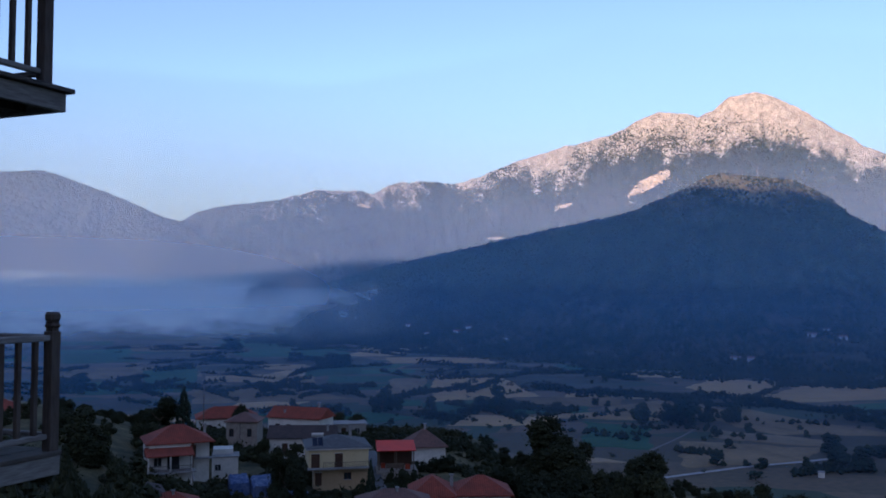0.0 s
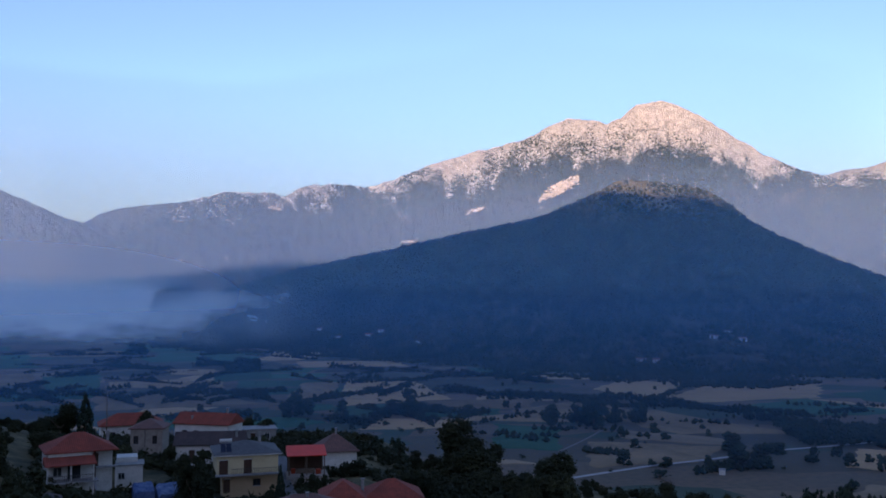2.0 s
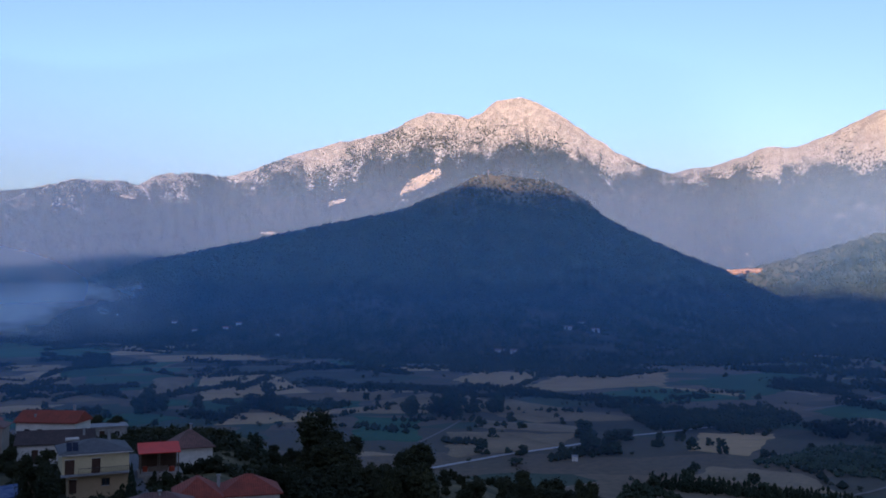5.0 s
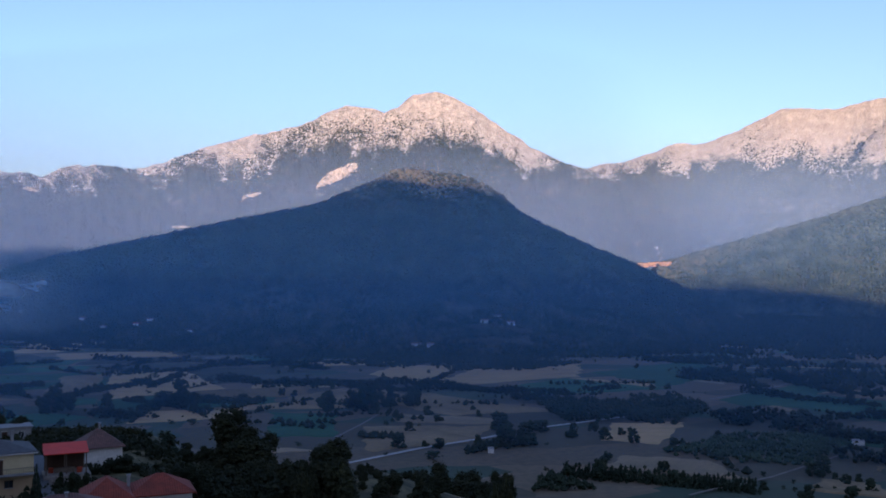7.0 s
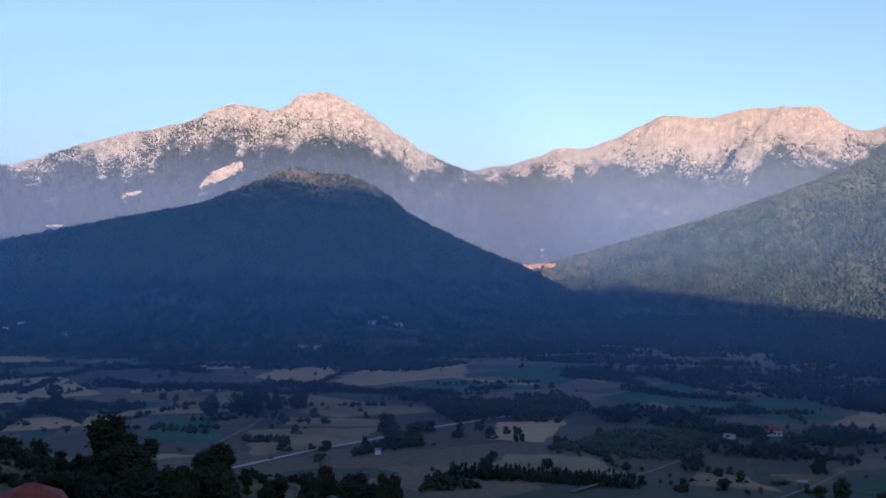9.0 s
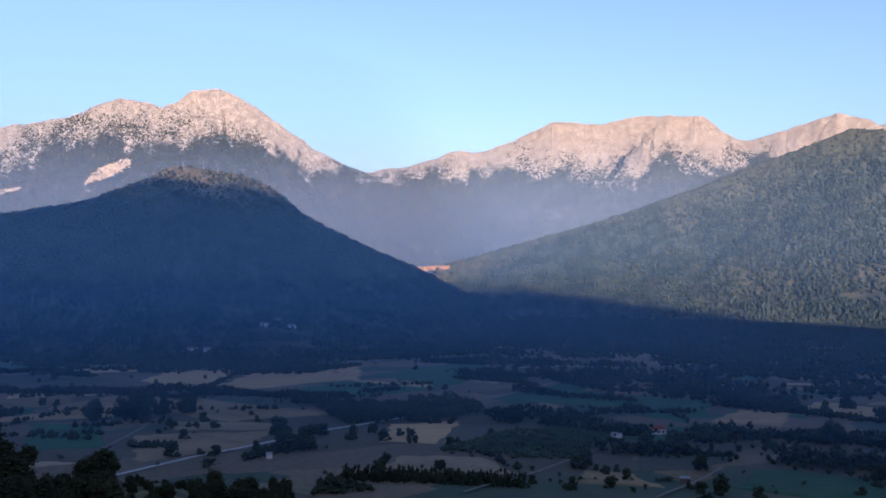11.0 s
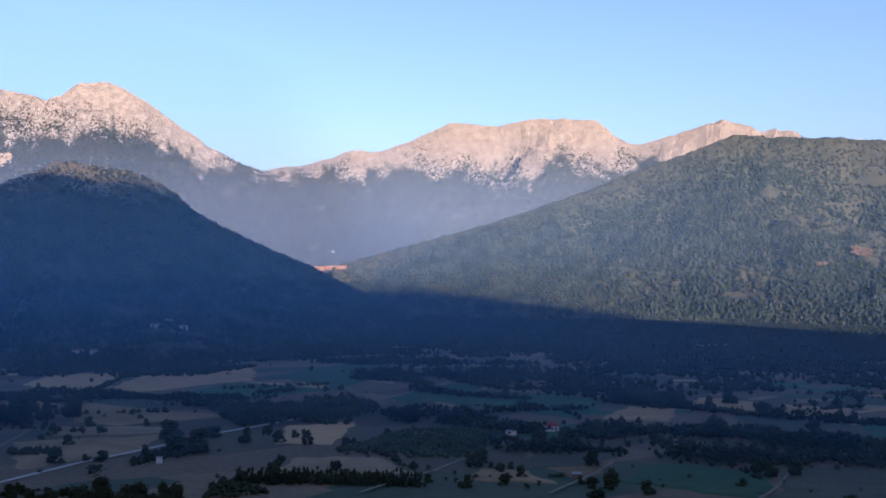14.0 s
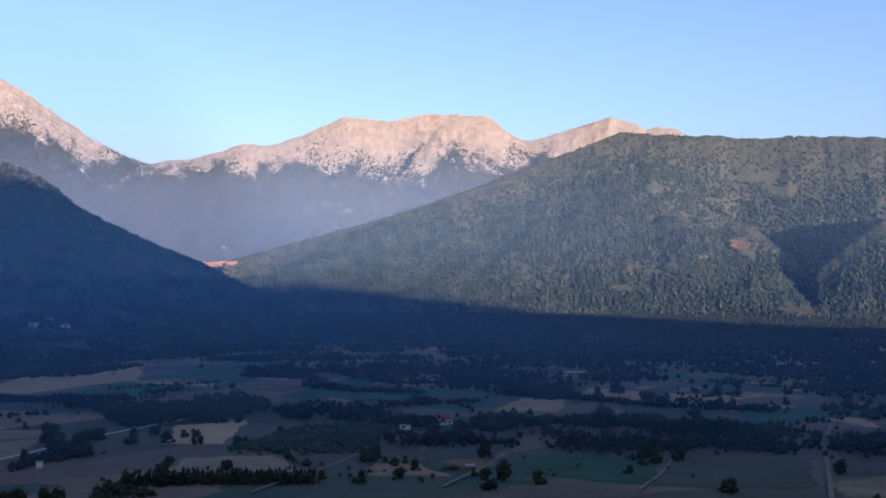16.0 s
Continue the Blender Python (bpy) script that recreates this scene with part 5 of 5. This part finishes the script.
def lower_red_roof(az, dist, w, up, mat, label):
    r = house_root(az, dist, 5, label, up=up)
    part("wall", boxed(-w / 2, w / 2, 0, 6, DEEP - 4, 2.6), M_white, r)
    part("roof", roof_bm(-w / 2, w / 2, 0, 6, 2.6, 1.6, "hip", 0.45), mat, r)
    chimney(r, 0.3, 2.5, 3.4, 4.7, 0.4)


for make in (yellow_house, red_roof_house, white_annex, stone_house, gable_house, far_red_house, dark_roof_house, red_shelter, hip_house, flat_house, front_roofs):
    make()
lower_red_roof(-16.0, 122, 7.0, 60.0, M_tiles_red, "low house with red hipped roof below the lane")
lower_red_roof(-17.9, 134, 6.5, 59.4, M_tiles_dark, "low house with dark roof beside the lane")
lower_red_roof(-2.8, 112, 8.5, 61.6, M_tiles_old, "house with dull red-brown roof")
lower_red_roof(-25.2, 175, 7.0, 67.0, M_tiles_red, "small house with red roof among the trees")
lower_red_roof(-19.2, 228, 5.0, 56.5, M_tiles_old, "small house with faded red roof")


def tarpaulin(az, dist, w, up):
    x, y, z = at(az, dist, up)
    bm = bmesh.new()
    bmesh.ops.create_grid(bm, x_segments=22, y_segments=14, size=1.0)
    for v in bm.verts:
        s = noise.noise((v.co.x * 3.4 + az, v.co.y * 3.0, 0.3))
        v.co.z = 1.3 + 0.2 * s + 0.45 * v.co.y - 0.4 * max(abs(v.co.x) - 0.85, 0) * 5
        v.co.x *= w / 2
        v.co.y *= w / 2.4
    g = bmesh.ops.extrude_face_region(bm, geom=bm.faces[:])["geom"]
    bmesh.ops.translate(bm, vec=(0, 0, -2.6), verts=[q for q in g if isinstance(q, bmesh.types.BMVert)])
    ob = tagged(part("tarpaulin", bm, M_blue), "crumpled blue tarpaulin over a stack", "tarpaulin")
    ob.matrix_basis = pose(x, y, z, 0, 0, -az + 8)


tarpaulin(-10.55, 145, 4.6, 60.0)
tarpaulin(-12.2, 146, 3.0, 60.2)
tarpaulin(-8.7, 136, 3.2, 59.4)


def lane():
    """The blue-grey concrete lane that drops between the yellow house and the shelter."""
    s = np.linspace(0, 1, 16)
    az, d = np.interp(s, [0, 0.5, 1], [-4.3, -4.0, -2.9]), np.interp(s, [0, 1], [168, 128])
    z = np.interp(s, [0, 1], [61.5, 59.6])
    x, y = d * np.sin(np.radians(az)), d * np.cos(np.radians(az))
    off = np.array([-0.8, 0.8])
    X, Y = x[:, None] + off, y[:, None] + off * 0
    top = np.stack([X, Y, np.repeat(z[:, None], 2, 1)], -1)
    ob = land("lane", top.reshape(-1, 3), grid_faces(16, 2), M_slate)
    tagged(ob, "steep grey concrete village lane", "lane", kind="structure")


lane()


def pole(az, dist, h, up, arm=True):
    x, y, z = at(az, dist, up)
    root = tagged(new("utility_pole"), "thin wooden utility pole beside the houses", "pole")
    root.matrix_basis = pose(x, y, z)
    bm = bmesh.new()
    bmesh.ops.create_cone(bm, cap_ends=True, segments=8, radius1=0.14, radius2=0.09, depth=h + 3, matrix=pose(0, 0, (h - 3) / 2))
    part("shaft", bm, M_timber, root)
    if arm:
        part("crossarm", boxed(-0.7, 0.7, -0.06, 0.06, h - 0.5, h - 0.36), M_timber, root)


pole(-14.3, 200, 9.0, 61.5)
pole(-19.2, 118, 4.0, 66.0, False)

# ---- trees round the village ----
M_leaf_village = leaf_material("dark_village_leaves", (0.017, 0.022, 0.009), (0.046, 0.047, 0.016))
VILLAGE = [tree_model("village_tree", "round", 200 + k, 1700, 5200, M_leaf_village, "dense dark broadleaf tree between the village houses", fine=0.42) for k in range(4)]
FIRS = [tree_model("fir_tree", "fir", 220 + k, 240, 700, M_leaf_dark, "dark pointed fir tree beside the houses") for k in range(2)]
SHRUBS = [tree_model("shrub", "round", 230 + k, 520, 1500, M_leaf_village, "dark leafy shrub on the village slope", "shrub", fine=0.6) for k in range(3)]


def tree_to(model, az, dist, top_el, width, group="village trees", floor=None):
    """A tree at a bearing and distance whose top is seen at a height in degrees from the eye."""
    x, y, z = at(az, dist, floor)
    top = EYE + dist * math.tan(radians(top_el))
    tall = max(top - z + 0.3, 2.2)
    plant(model, x, y, z - 0.3, min(width, tall * 1.25), tall, RNG, group)


V, FI, SH = VILLAGE, FIRS, SHRUBS
HOUSES = [o for o in scene.objects if o.get("group") == "village houses"]
tree_to(V[1], 6.4, 205, -7.35, 14)
tree_to(V[2], 7.3, 200, -8.6, 13)
tree_to(V[1], 8.2, 215, -8.9, 10)
tree_to(V[2], 4.9, 212, -9.6, 9)
tree_to(V[3], 12.3, 236, -9.4, 13)
tree_to(V[1], 10.4, 232, -10.6, 11)
tree_to(V[0], 14.3, 240, -10.9, 10)
tree_to(V[2], 18.3, 262, -10.9, 15)
tree_to(V[0], 20.4, 268, -11.35, 13)
tree_to(V[3], 16.2, 255, -11.5, 12)
tree_to(V[1], 22.3, 272, -12.6, 10)
tree_to(V[2], 8.9, 185, -11.2, 11)
tree_to(V[3], 6.2, 175, -11.3, 10)
tree_to(V[0], 11.5, 190, -11.6, 12)
tree_to(V[1], 14.0, 200, -12.2, 11)
tree_to(FI[0], 1.35, 192, -8.45, 7.5)
tree_to(FI[1], 2.7, 194, -8.6, 5.0)
tree_to(V[2], 0.5, 188, -9.6, 7)
tree_to(V[3], 2.0, 178, -10.2, 8)
tree_to(V[0], 3.6, 186, -9.7, 8)
tree_to(V[1], 3.4, 160, -10.9, 8)
tree_to(V[2], 5.0, 158, -11.3, 8)
tree_to(V[0], -16.8, 196, -6.1, 10)
tree_to(V[2], -17.9, 190, -6.9, 6)
tree_to(FI[1], -15.45, 195, -5.45, 5.2)
tree_to(V[3], -12.0, 205, -6.7, 5.6)
tree_to(V[1], -6.2, 214, -7.3, 6)
tree_to(V[3], -5.2, 212, -7.4, 5.5)
tree_to(V[0], -10.4, 160, -9.6, 5.6)
tree_to(V[2], -9.5, 140, -9.2, 6.4)
tree_to(V[1], -9.0, 134, -10.6, 5.0)
tree_to(V[3], -9.9, 132, -11.6, 3.6)
tree_to(V[1], -13.6, 134, -11.6, 3.6)
tree_to(SH[2], -12.2, 134, -11.7, 3.4)
tree_to(SH[0], -10.9, 132, -11.8, 3.2)
tree_to(V[0], -11.6, 124, -11.9, 5.0)
tree_to(FI[0], -4.35, 140, -10.0, 2.4)
tree_to(SH[0], -4.9, 138, -11.2, 2.6)
tree_to(V[2], -14.2, 172, -8.2, 5)
tree_to(SH[1], -13.4, 168, -8.6, 4)
tree_to(V[0], -5.2, 176, -8.8, 5)
tree_to(SH[0], -3.7, 182, -8.6, 6)
tree_to(SH[2], -2.2, 180, -8.6, 6)
tree_to(SH[1], -7.2, 160, -8.9, 4)
for a, d, el, w in ((-2.5, 146, -10.65, 3.4), (-1.6, 147, -10.7, 3.2), (-3.1, 147, -10.6, 2.6), (-2.0, 146, -10.8, 2.8), (-0.6, 160, -10.1, 4.0), (0.3, 160, -9.9, 4.2), (-1.4, 161, -10.2, 3.6),
                    (-14.9, 141, -11.6, 3.4), (-13.6, 150, -10.8, 3.0), (-16.6, 142, -11.8, 3.0), (-8.0, 150, -10.4, 3.6), (-8.9, 166, -9.1, 3.6), (-10.9, 172, -8.8, 3.4), (-5.1, 139, -12.2, 3.0), (-6.6, 139, -12.4, 3.0)):
    tree_to(SH[int(d) % 3], a, d, el, w, "shrubs between the houses")


def undergrowth():
    """Brambles and low bushes that fill the ground between the houses."""
    rng = np.random.default_rng(53)
    k = 9000
    a, d = np.radians(rng.uniform(-18, 8, k)), rng.uniform(104, 236, k)
    x, y = d * np.sin(a), d * np.cos(a)
    keep = lattice(x / 9, y / 9, 23) + rng.normal(0, 0.25, k) > 0.22
    for o in HOUSES:
        keep &= (x - o.location.x) ** 2 + (y - o.location.y - 3) ** 2 > 42
    x, y = x[keep], y[keep]
    rad = rng.uniform(0.35, 0.95, len(x))
    z = ground_height(x, y) + rad * rng.uniform(0.2, 1.3, len(x))
    stuff_of_clumps("undergrowth", np.stack([x, y, z], -1), rad, M_leaf_village, "dark brambles and bushes between the village houses", "bushes", 54, 1, 0.85, 14)


undergrowth()
for k in range(46):
    a, d = RNG.uniform(-26, -16.4), RNG.uniform(165, 225)
    tree_to((V + SH)[k % 7], a, d, -6.9 - RNG.uniform(0, 1.5) - max(0, a + 18.5) * 0.3, RNG.uniform(4, 8), "trees on the slope")
for k in range(46):
    a, d = RNG.uniform(-29, -18.6), RNG.uniform(70, 185)
    tree_to((V[:1] + SH)[k % 4], a, d, RNG.uniform(-0.6, 0.5) - 6.9 - max(0, (150 - d)) * 0.055 - max(0, a + 21) * 0.5, RNG.uniform(4, 8), "trees on the slope")
for k in range(26):
    a, d = RNG.uniform(-17, 5), RNG.uniform(98, 128)
    if abs(a - 1.3) > 4.2:
        tree_to(SH[k % 3], a, d, -12.9 - RNG.uniform(0, 0.8), RNG.uniform(3, 5), "shrubs below the houses")
for k in range(130):
    a, d = RNG.uniform(3, 23), RNG.uniform(150, 275)
    tree_to((V[1:3] + SH)[k % 5], a, d, -11.35 - RNG.uniform(0, 1.2), RNG.uniform(5, 9), "trees on the slope")
for k in range(60):
    a, d = RNG.uniform(2.2, 13.6), RNG.uniform(150, 228)
    tree_to((V + SH)[k % 7], a, d, -10.45 - RNG.uniform(0, 1.0), RNG.uniform(6, 9.5), "trees on the slope")
for k in range(40):
    a, d = RNG.uniform(-20, -11), RNG.uniform(110, 140)
    tree_to(SH[k % 3], a, d, -12.0 - RNG.uniform(0, 1.2), RNG.uniform(2.5, 4.5), "shrubs below the houses")



# ---- the timber balconies beside the viewer ----
def wood_material(name, c1, c2, grain):
    m, n, links, b = material(name, 0.8)
    v = place_node(n, links, (9, 9, 1.2) if grain == "z" else (1.5, 1.5, 12))
    lines = noise_node(n, links, v, 5.0, 6.0, 0.65)
    worn = noise_node(n, links, place_node(n, links), 2.2, 4.0)
    col = mixed(n, links, lines, c1, c2)
    links.new(mixed(n, links, math_node(n, links, "MULTIPLY", worn, 0.4), col, (0.11, 0.103, 0.097)), b.inputs["Base Color"])
    bump(n, links, b, lines, 0.5, 0.004)
    return m


M_post = wood_material("weathered_post_wood", (0.040, 0.028, 0.022), (0.092, 0.068, 0.053), "z")
M_deck = wood_material("weathered_deck_wood", (0.034, 0.028, 0.024), (0.085, 0.072, 0.062), "x")
M_rail = wood_material("grey_rail_wood", (0.125, 0.118, 0.11), (0.25, 0.235, 0.22), "x")


def balcony(corner, z_deck, over, inset, label, gap=0.146):
    """Local x runs back along the near side towards the wall, local y along the outer side; the deck's top is z = 0."""
    root = tagged(new("balcony"), label, "balcony", "balconies of the neighbouring wing")
    cx, cy = corner
    a, b = Vector((-0.40, -0.917, 0)), Vector((-0.917, 0.40, 0))
    m = Matrix(((a.x, b.x, 0, cx), (a.y, b.y, 0, cy), (0, 0, 1, EYE + z_deck), (0, 0, 0, 1)))
    root.matrix_basis = m
    L, W = 1.85, 2.6
    for k in range(13):
        y = -over + k * 0.2
        part("deck_board", boxed(-over, L, y, y + 0.19, -0.035, 0.0, bevel=0.006), M_deck, root)
    part("fascia", boxed(0.0, L, 0.0, 0.05, -0.175, -0.036, bevel=0.006), M_rail, root, "grey weathered edge beam")
    part("fascia", boxed(0.0, 0.05, 0.052, W, -0.175, -0.036, bevel=0.006), M_rail, root, "grey weathered edge beam")
    for k in range(4):
        part("joist", boxed(0.055, L, 0.35 + k * 0.6, 0.43 + k * 0.6, -0.16, -0.037), M_post, root)
    i = inset
    for px, py in ((i, i), (i, W - 0.1), (L - 0.1, i)):
        p = part("post", boxed(px - 0.042, px + 0.042, py - 0.042, py + 0.042, 0.0, 0.86, bevel=0.005), M_post, root, "square post with carved cap")
        part("neck", boxed(px - 0.03, px + 0.03, py - 0.03, py + 0.03, 0.86, 0.885), M_post, p)
        part("ring", boxed(px - 0.045, px + 0.045, py - 0.045, py + 0.045, 0.885, 0.92, bevel=0.014), M_post, p)
        part("neck", boxed(px - 0.032, px + 0.032, py - 0.032, py + 0.032, 0.92, 0.932), M_post, p)
        part("cap", boxed(px - 0.047, px + 0.047, py - 0.047, py + 0.047, 0.932, 1.0, bevel=0.018), M_post, p)
    for z0, z1, half, kind in ((0.79, 0.835, 0.042, "handrail"), (0.085, 0.125, 0.026, "bottom_rail")):
        part(kind, boxed(i + 0.05, L - 0.15, i - half, i + half, z0, z1, bevel=0.008), M_rail, root)
        part(kind, boxed(i - half, i + half, i + 0.05, W - 0.15, z0, z1, bevel=0.008), M_rail, root)
    for k in range(11):
        x = i + 0.155 + k * gap
        part("baluster", boxed(x - 0.018, x + 0.018, i - 0.018, i + 0.018, 0.125, 0.79, bevel=0.003), M_post, root)
    return root


balcony((-2.775, 6.82), -1.16, 0.01, 0.05, "weathered timber balcony with carved corner posts")
balcony((-2.785, 6.82), 1.485, 0.045, 0.11, "weathered timber balcony on the floor above", 0.137)


def wing():
    """The wing of the guest house that carries the balconies, beyond the view's edge."""
    root = tagged(new("guest_house_wing"), "plain stone guest house wing carrying timber balconies", "building")
    a, b = Vector((-0.40, -0.917, 0)), Vector((-0.917, 0.40, 0))
    root.matrix_basis = Matrix(((a.x, b.x, 0, -2.79), (a.y, b.y, 0, 6.82), (0, 0, 1, EYE), (0, 0, 0, 1)))
    part("wall", boxed(1.86, 6.0, 0.9, 7.0, -22, 5.5), M_stone, root)
    part("roof", roof_bm(1.86, 6.0, 0.9, 7.0, 5.5, 1.6, "hip", 0.6), M_tiles_old, root)


wing()


# ---- small far things ----
def valley_house():
    root = tagged(new("house"), "small white farmhouse with red roof among trees", "house")
    root.matrix_basis = pose(413, 407, 0, 0, 0, -40)
    part("wall", boxed(-4.5, 4.5, 0, 6, -1, 3.2), M_white, root)
    part("roof", roof_bm(-4.5, 4.5, 0, 6, 3.2, 2.0, "hip", 0.5), M_tiles_red, root)
    for x in (-2.8, 0.2, 2.8):
        window(root, x, 1.1, 1.0, 1.2, 0, M_brown)
    part("porch", boxed(-3.5, 1.5, -2.2, 0, -1, 0.5), M_white, root)


valley_house()


def shed(x, y, w, turn, label, mat, up=0.0):
    root = tagged(new("shed"), label, "shed")
    root.matrix_basis = pose(x, y, floor_z(x, y) + up, 0, 0, turn)
    part("wall", boxed(-w / 2, w / 2, 0, w * 0.6, -1, 2.4), mat, root)
    part("roof", roof_bm(-w / 2, w / 2, 0, w * 0.6, 2.4, 0.6, "lean", 0.2, 0.1), M_concrete, root)


shed(184, 456, 3.0, -20, "small pale field shed", M_white)
shed(382, 410, 6.0, -35, "pale farm shed beside the track", M_white)
shed(395, 1181, 12, -20, "long pale barn at the hill foot", M_concrete)
shed(-39, 742, 4.5, 0, "small pale barn in the fields", M_white)
shed(321, 300, 4.0, -40, "small dark field hut with pale roof", M_timber)


def mast(az, h, side):
    """A lattice mast on the hill's top."""
    d = 1990
    x, y = d * math.sin(radians(az)), d * math.cos(radians(az))
    root = tagged(new("radio_mast"), "thin red and white radio mast on the hilltop", "mast", "masts on the hilltop")
    root.matrix_basis = pose(x, y, EYE + d * math.tan(radians(curve(HILL, az))) - 6)
    for k in range(3):
        a = k * 2.0944
        bm = bmesh.new()
        bmesh.ops.create_cone(bm, cap_ends=True, segments=6, radius1=0.11, radius2=0.07, depth=h + 6, matrix=pose(side * math.cos(a), side * math.sin(a), (h + 6) / 2))
        part("leg", bm, M_concrete, root)
    for k in range(6):
        part("brace", boxed(-side, side, -side, side, 6 + k * h / 6, 6.4 + k * h / 6), M_bright_red if k % 2 else M_white, root)


mast(17.9, 20, 0.25)
mast(18.75, 22, 0.25)
mast(16.7, 9, 0.3)


def knoll():
    k = 26
    s, t = np.meshgrid(np.linspace(-1, 1, k), np.linspace(-1, 1, k), indexing="ij")
    d = 1880
    cx, cy = d * math.sin(radians(-10.4)), d * math.cos(radians(-10.4))
    X, Y = cx + s * 76, cy + t * 90
    Z = (112 * np.clip(1 - (s * s + t * t), 0, 1) ** 0.5 + 15 * rough_land(X, Y, 34, 3, 77)) * (s * s + t * t < 1) - 3
    tagged(land("knoll", np.stack([X, Y, Z], -1).reshape(-1, 3), grid_faces(k, k), M_forest_floor), "small dark wooded knoll rising from the mist", "hill", kind="structure")


knoll()


# ---- bare crags on the peak's flank ----
def crag(az, el, wide, tall, dist, lean, seed, mat=None, label="bare pale limestone crag in the scrub"):
    """A broken limestone cliff that stands out of the scrub slope."""
    rng = np.random.default_rng(seed)
    cx, cy, cz = dist * math.sin(radians(az)), dist * math.cos(radians(az)), EYE + dist * math.tan(radians(el))
    n = int(wide * tall / 9)
    s, t = rng.uniform(-1, 1, n), rng.uniform(-1, 1, n)
    keep = np.abs(s) ** 1.5 + np.abs(t) ** 2 < 1 + 0.3 * rng.normal(size=n) + 0.9 * lattice(s * wide / 22, t * tall / 12, seed + 3)
    s, t = s[keep], t[keep]
    right = np.array((math.cos(radians(az)), -math.sin(radians(az)), 0))
    back = np.array((math.sin(radians(az)), math.cos(radians(az)), 0))
    up = t * tall / 2 + s * lean
    c = np.array((cx, cy, cz)) + right * (s * wide / 2)[:, None] + back * (up * 1.15 + rng.uniform(-6, 2, len(s)))[:, None] + np.array((0, 0, 1.0)) * up[:, None]
    v, f = clumps(c, rng.uniform(1.6, 4.4, len(s)), rng, 1, 0.5, 0.7)
    return tagged(land("limestone_crag" if mat is None else "landslip", v, f, mat or M_crag, False), label, "rock", "crags on the peak", "structure")


M_crag = surface("bare_limestone", (0.68, 0.54, 0.38), (0.38, 0.30, 0.21), 0.05, 0.95, 8.0, 2.0)
crag(12.7, 6.6, 130, 50, 3480, 36, 1)
crag(11.6, 5.95, 40, 26, 3440, 12, 4)
crag(7.4, 5.2, 62, 16, 3390, 9, 2)
crag(3.3, 3.25, 62, 8, 3170, 0, 3)
crag(-6.6, 5.35, 70, 14, 3330, 6, 5)
crag(-4.9, 5.2, 46, 10, 3330, -4, 6)
M_earth = surface("bare_orange_earth", (0.46, 0.27, 0.15), (0.34, 0.20, 0.115), 0.03, 0.95, 8.0, 2.0)
crag(31.6, 1.0, 110, 12, 2560, 4, 7, M_earth, "bare orange earth of a landslip")
M_scar = surface("dull_bare_earth", (0.25, 0.16, 0.10), (0.15, 0.105, 0.068), 0.05, 0.95, 8.0, 2.0)
crag(62.95, 1.95, 52, 22, 2520, -6, 8, M_scar, "bare orange earth on the wooded spur")
crag(60.9, 1.25, 26, 7, 2470, 2, 9, M_scar, "small bare earth scar on the wooded spur")


def chapel():
    """A tiny white chapel on the far slope."""
    az, w, cr, fr, Z = east_grid
    i = int(round((32.0 - az[0]) / (az[1] - az[0])))
    r = fr[i] + (cr[i] - fr[i]) * w
    j = int(np.argmax(np.degrees(np.arctan2(Z[i] - EYE, r)) > 1.9))
    root = tagged(new("chapel"), "tiny white chapel on the wooded mountain slope", "chapel")
    root.matrix_basis = pose(r[j] * math.sin(radians(32)), r[j] * math.cos(radians(32)), Z[i, j], 0, 0, -32)
    part("wall", boxed(-3, 3, -4, 4, -6, 5), M_white, root)
    part("roof", roof_bm(-3, 3, -4, 4, 5, 2.0, "gable_y", 0.4), M_white, root)


chapel()
shed(26, 1395, 9, 10, "pale stone barn at the hill foot", M_white)


# ---- hamlets at the foot of the wooded hill ----
def hamlet_house(az, el, wide, turn, roof):
    """A small far house where the hill's side is seen at a bearing and height in degrees."""
    bearing, w, cr, fr, Z = hill_grid
    i = int(round((az - bearing[0]) / (bearing[1] - bearing[0])))
    r = fr[i] + (cr[i] - fr[i]) * w
    j = int(np.argmax(np.degrees(np.arctan2(Z[i] - EYE, r)) > el))
    root = tagged(new("house"), "small pale far house at the wooded hill foot", "house", "hamlet houses")
    root.matrix_basis = pose(r[j] * math.sin(radians(az)), r[j] * math.cos(radians(az)), Z[i, j], 0, 0, turn - az)
    part("wall", boxed(-wide / 2, wide / 2, -3, 3, -5, 3.0), M_stone, root)
    part("roof", roof_bm(-wide / 2, wide / 2, -3, 3, 3.0, 1.7, "gable", 0.4), roof, root)
    for x in (-0.25, 0.25):
        window(root, x * wide, 1.0, 1.0, 1.2, -3, M_brown)


for az, el, wide, turn, roof in ((-2.1, -2.2, 10, 10, M_tiles_old), (-0.9, -2.7, 12, -15, M_tiles_old), (0.9, -2.6, 14, 5, M_tiles_red), (1.6, -2.35, 9, 20, M_tiles_old), (3.9, -3.0, 9, 0, M_tiles_dark),
                                 (17.4, -4.0, 12, 0, M_tiles_old), (18.3, -4.05, 9, 15, M_tiles_old), (21.6, -2.6, 11, -10, M_tiles_old), (22.4, -2.3, 9, 5, M_tiles_dark), (23.2, -2.7, 10, 25, M_tiles_old)):
    hamlet_house(az, el, wide, turn, roof)
